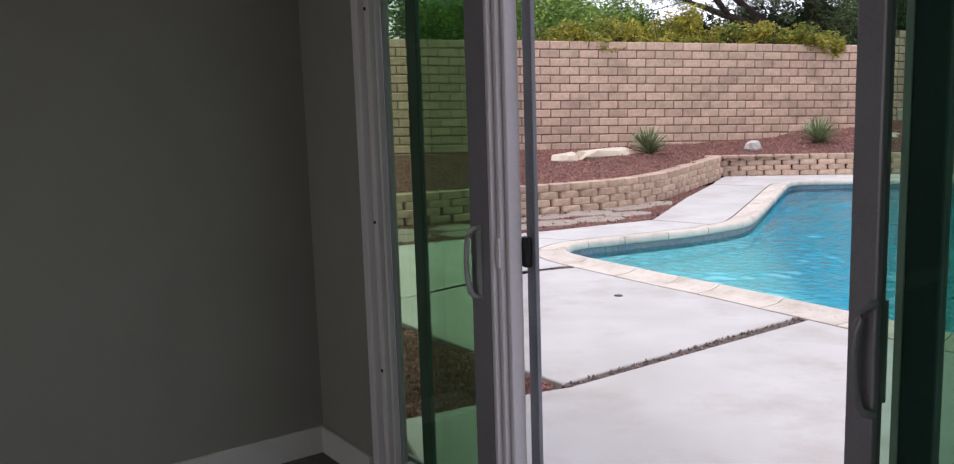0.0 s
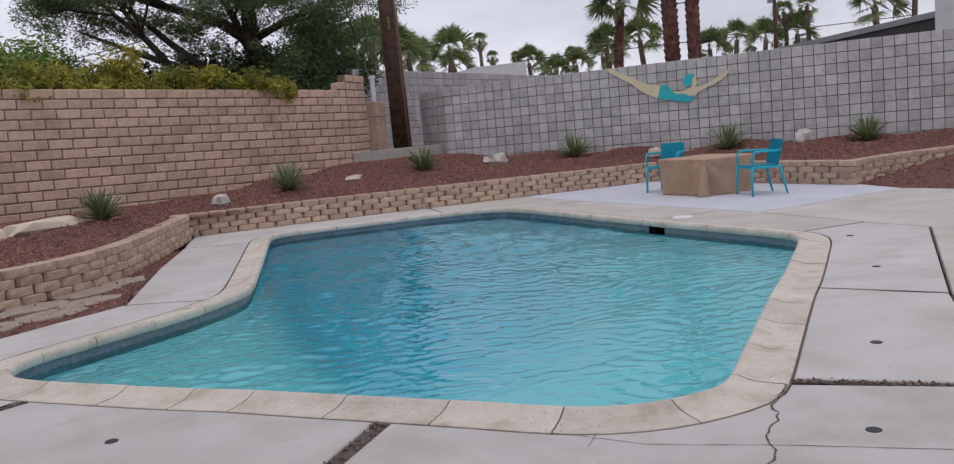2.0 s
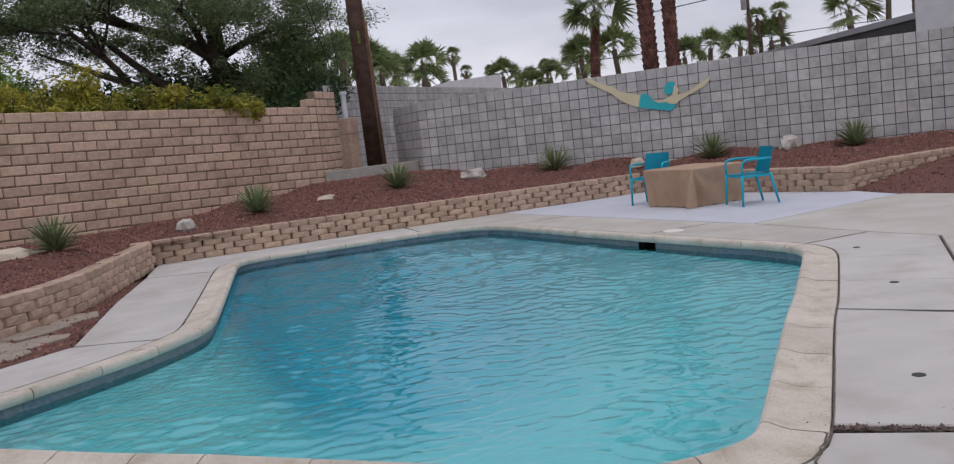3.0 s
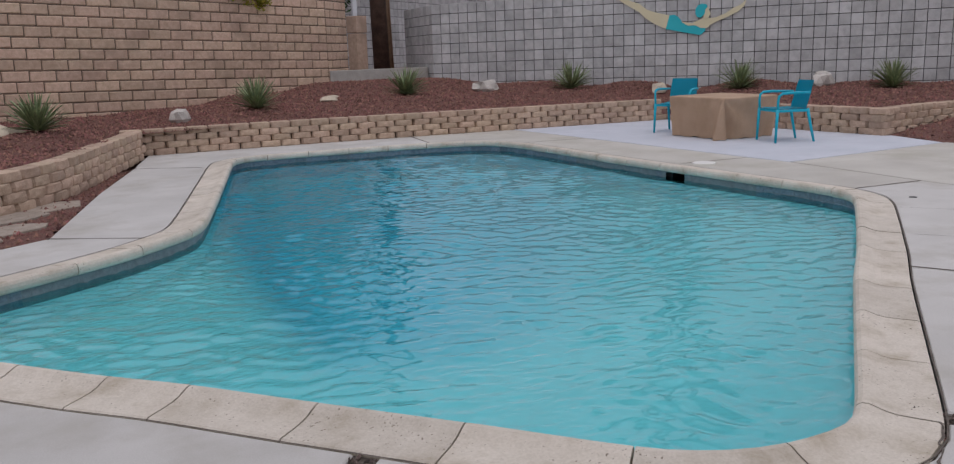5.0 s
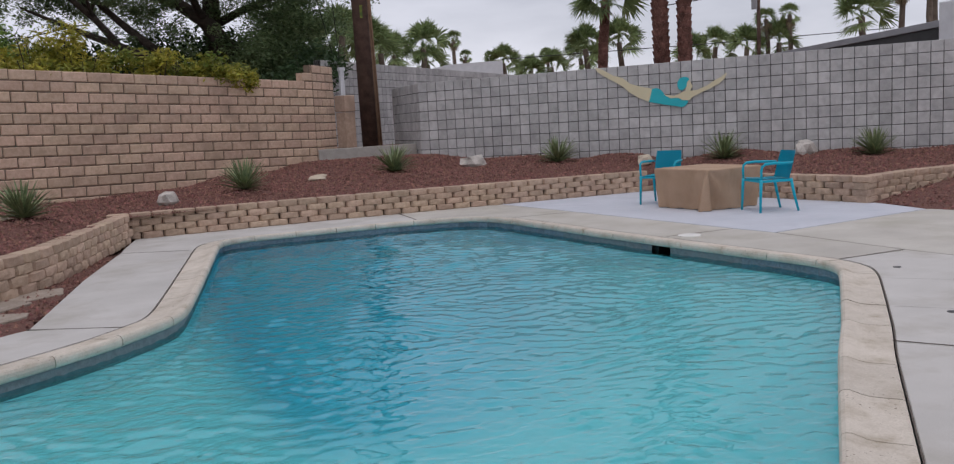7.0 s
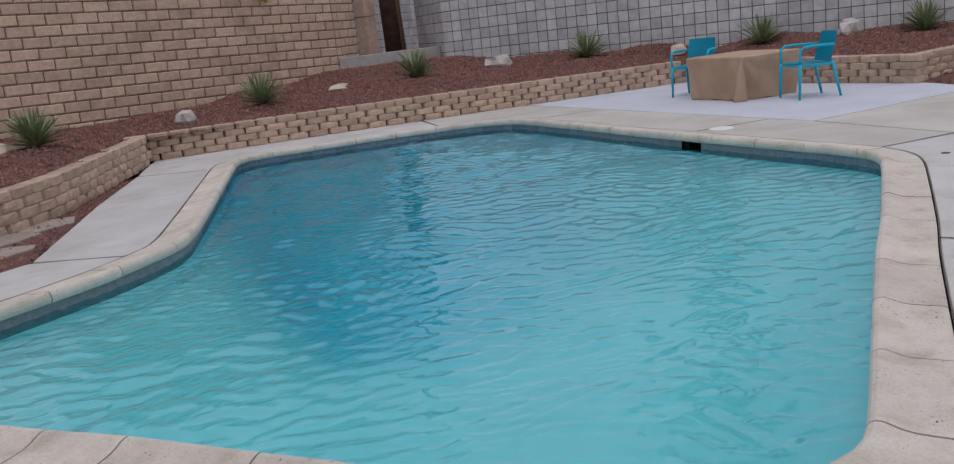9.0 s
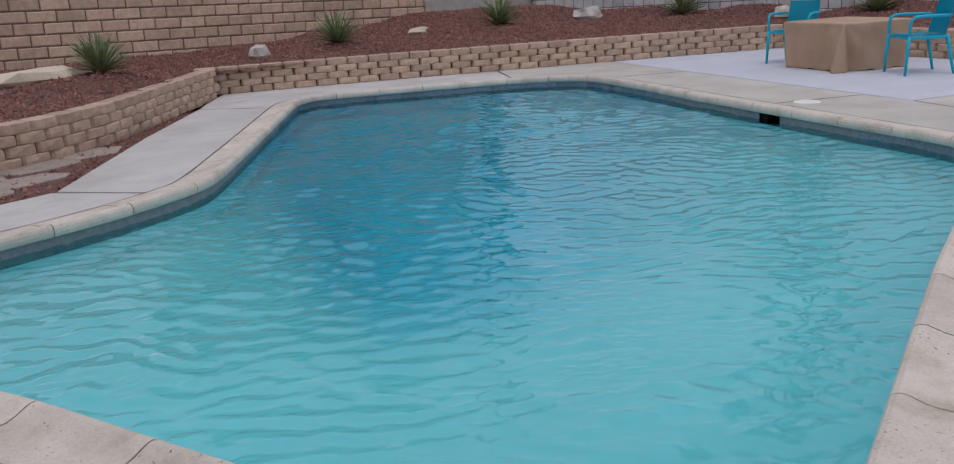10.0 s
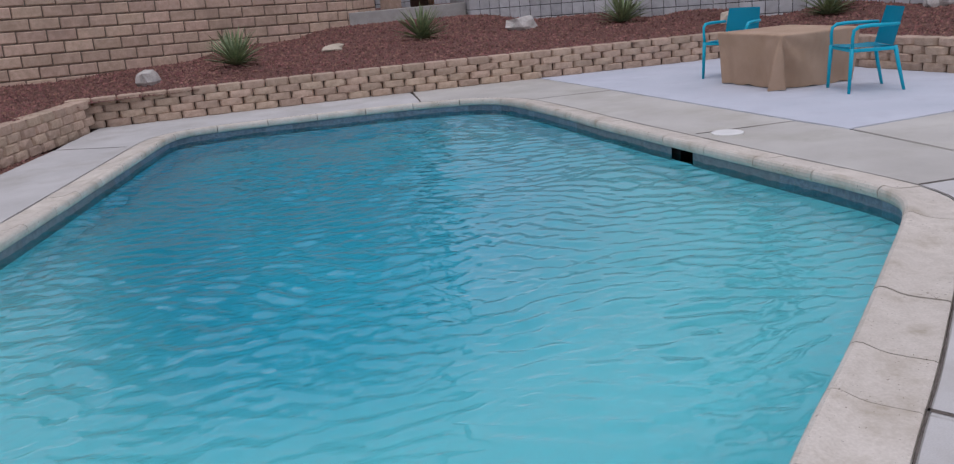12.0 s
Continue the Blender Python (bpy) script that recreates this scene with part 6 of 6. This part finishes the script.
# trunks are set so that the crown's centre has the height given
big.matrix_world = pose(17.0, 22.2, -0.75)
p2 = palm_base(11.5, 0.175, 0.16, 1.9, 34, 2, skirt=20, boots=True, material=M_PALM_BARK, label="tall fan palm with thick booted trunk beyond the grey wall")
p2.matrix_world = pose(16.1, 19.0, 0)
p3 = palm_base(12.0, 0.15, 0.135, 1.9, 34, 3, skirt=20, boots=True, material=M_PALM_BARK, label="tall fan palm with thick booted trunk beyond the grey wall")
p3.matrix_world = pose(16.5, 18.6, 0)
far_a = palm_base(4.6, 0.14, 0.12, 1.25, 28, 4, skirt=0, label="green fan palm in the distance beyond the walls")
far_a.matrix_world = pose(25.4, 33.4, -0.3)
far_b = palm_base(9.0, 0.22, 0.15, 1.0, 28, 5, skirt=6, label="tall slim fan palm far beyond the walls")
far_b.matrix_world = pose(40.8, 71.1, -0.2)
GREEN = [(29.8, 36.3, 5.0), (32.1, 34.1, 4.2), (21.7, 41.7, 5.3), (20.4, 42.4, 5.0), (17.3, 38.4, 5.2), (15.6, 36.9, 5.3), (14.3, 38.0, 5.0), (23.2, 43.5, 4.6), (33.5, 52.2, 5.3), (36.0, 50.5, 4.9), (35.0, 51.8, 4.6),
         (40.2, 40.2, 5.2), (34.0, 32.2, 4.4), (35.2, 31.2, 4.5), (31.4, 24.2, 4.7), (28.0, 37.0, 4.3), (19.0, 40.5, 4.9), (18.2, 43.0, 5.2), (12.8, 36.0, 5.2), (37.5, 55.0, 5.0)]
for k, (x, y, z) in enumerate(GREEN):
    s = z / 4.6
    copy_thing(far_a, pose(x, y, -0.1, 0, 0, 47 * k) @ Matrix.Diagonal((s, s, s, 1)))
for k, (x, y, z) in enumerate([(35.2, 30.7, 5.7), (34.6, 31.6, 5.6), (41.7, 58.7, 6.4), (32.1, 23.2, 5.6), (32.7, 22.4, 6.0), (36.5, 24.5, 6.2), (46.8, 79.2, 8.1), (49.0, 78.0, 7.9)]):
    s = z / 9.0
    copy_thing(far_b, pose(x, y, -0.1, 0, 0, 61 * k) @ Matrix.Diagonal((s, s, s, 1)))

V, F = [], []
tube(V, F, [(30.5, 28.5, 0), (30.5, 28.5, 7.5)], [0.085, 0.07], 10)
dp = base("utility_pole", Matrix(), "distant dark utility pole with a transformer", "utility pole")
mesh_ob("shaft", V, F, M_POLE, dp, smooth=True)
V, F = [], []
tube(V, F, [(30.32, 28.56, 5.45), (30.32, 28.56, 5.85)], [0.12, 0.12], 12)
mesh_ob("transformer", V, F, M_FASCIA, dp, "grey transformer can")

# ---- neighbouring buildings ----
bl = base("white_building", Matrix(), "low white building with a sloping roofline beyond the grey wall", "building")
bm = bmesh.new()
ax, ay, bx, by = 17.2, 36.8, 21.6, 34.3
vs = [bm.verts.new(p) for p in ((ax, ay, 0), (bx, by, 0), (bx, by, 3.95), (bx - 2.0, by + 1.1, 3.88), (ax, ay, 3.35), (ax + 3, ay + 5, 0), (bx + 3, by + 5, 0), (bx + 3, by + 5, 3.95), (bx + 1.0, by + 6.1, 3.88), (ax + 3, ay + 5, 3.35))]
for f in ((0, 1, 2, 3, 4), (9, 8, 7, 6, 5), (1, 6, 7, 2), (0, 4, 9, 5), (4, 3, 8, 9), (3, 2, 7, 8)):
    bm.faces.new([vs[i] for i in f])
part("wall", bm, M_WHITE, bl, "white stucco walls")
nb = base("neighbour_house", Matrix(), "low neighbouring house with long grey roof edge over grey wall", "house")
RA, RB = Vector((21.4, 22.4)), Vector((20.2, 14.5))
rd = (RB - RA).normalized()
mR = wall_frame(RA, rd, 0)
ln = (RB - RA).length
boxes("fascia", [((0.9, 0, 0.15), (ln, 0.06, 0.30))], M_FASCIA, nb, "grey painted fascia board", 0.01, mR @ Matrix.Translation((0, 0, 2.46)) @ Matrix(((1, 0, 0, 0), (0, 1, 0, 0), (0.045, 0, 1, 0), (0, 0, 0, 1))))
# soffit and the wall below carry the eave's shade in their colour
boxes("soffit", [((0.9, 0.06, -0.12), (ln, 0.12, 0.235))], M_EAVE_SHADE, nb, "soffit under the eave, its shade painted near-black", 0.004, mR @ Matrix.Translation((0, 0, 2.44)) @ Matrix(((1, 0, 0, 0), (0, 1, 0, 0), (0.045, 0, 1, 0), (0, 0, 0, 1))))
boxes("roof", [((-0.3, 0.06, 0.24), (ln, 4.5, 0.32))], M_FASCIA, nb, "grey roof deck", 0.01, mR @ Matrix.Translation((0, 0, 2.44)) @ Matrix(((1, 0, 0, 0), (0, 1, 0, 0), (0.045, 0, 1, 0), (0, 0, 0, 1))))
boxes("wall", [((1.5, 1.0, 0), (ln, 1.15, 2.65))], M_EAVE_SHADE, nb, "wall under the eave, its shade painted near-black", 0.01, mR)
boxes("wall", [((ln + 0.15, -0.4, 0), (ln + 7.5, 4.5, 3.45))], M_WHITE, nb, "white stucco end wall", 0.02, mR)
boxes("rooftop_unit", [((ln + 1.4, 0.8, 3.46), (ln + 2.4, 1.8, 3.95))], M_WHITE, nb, "white rooftop cooling unit", 0.03, mR)
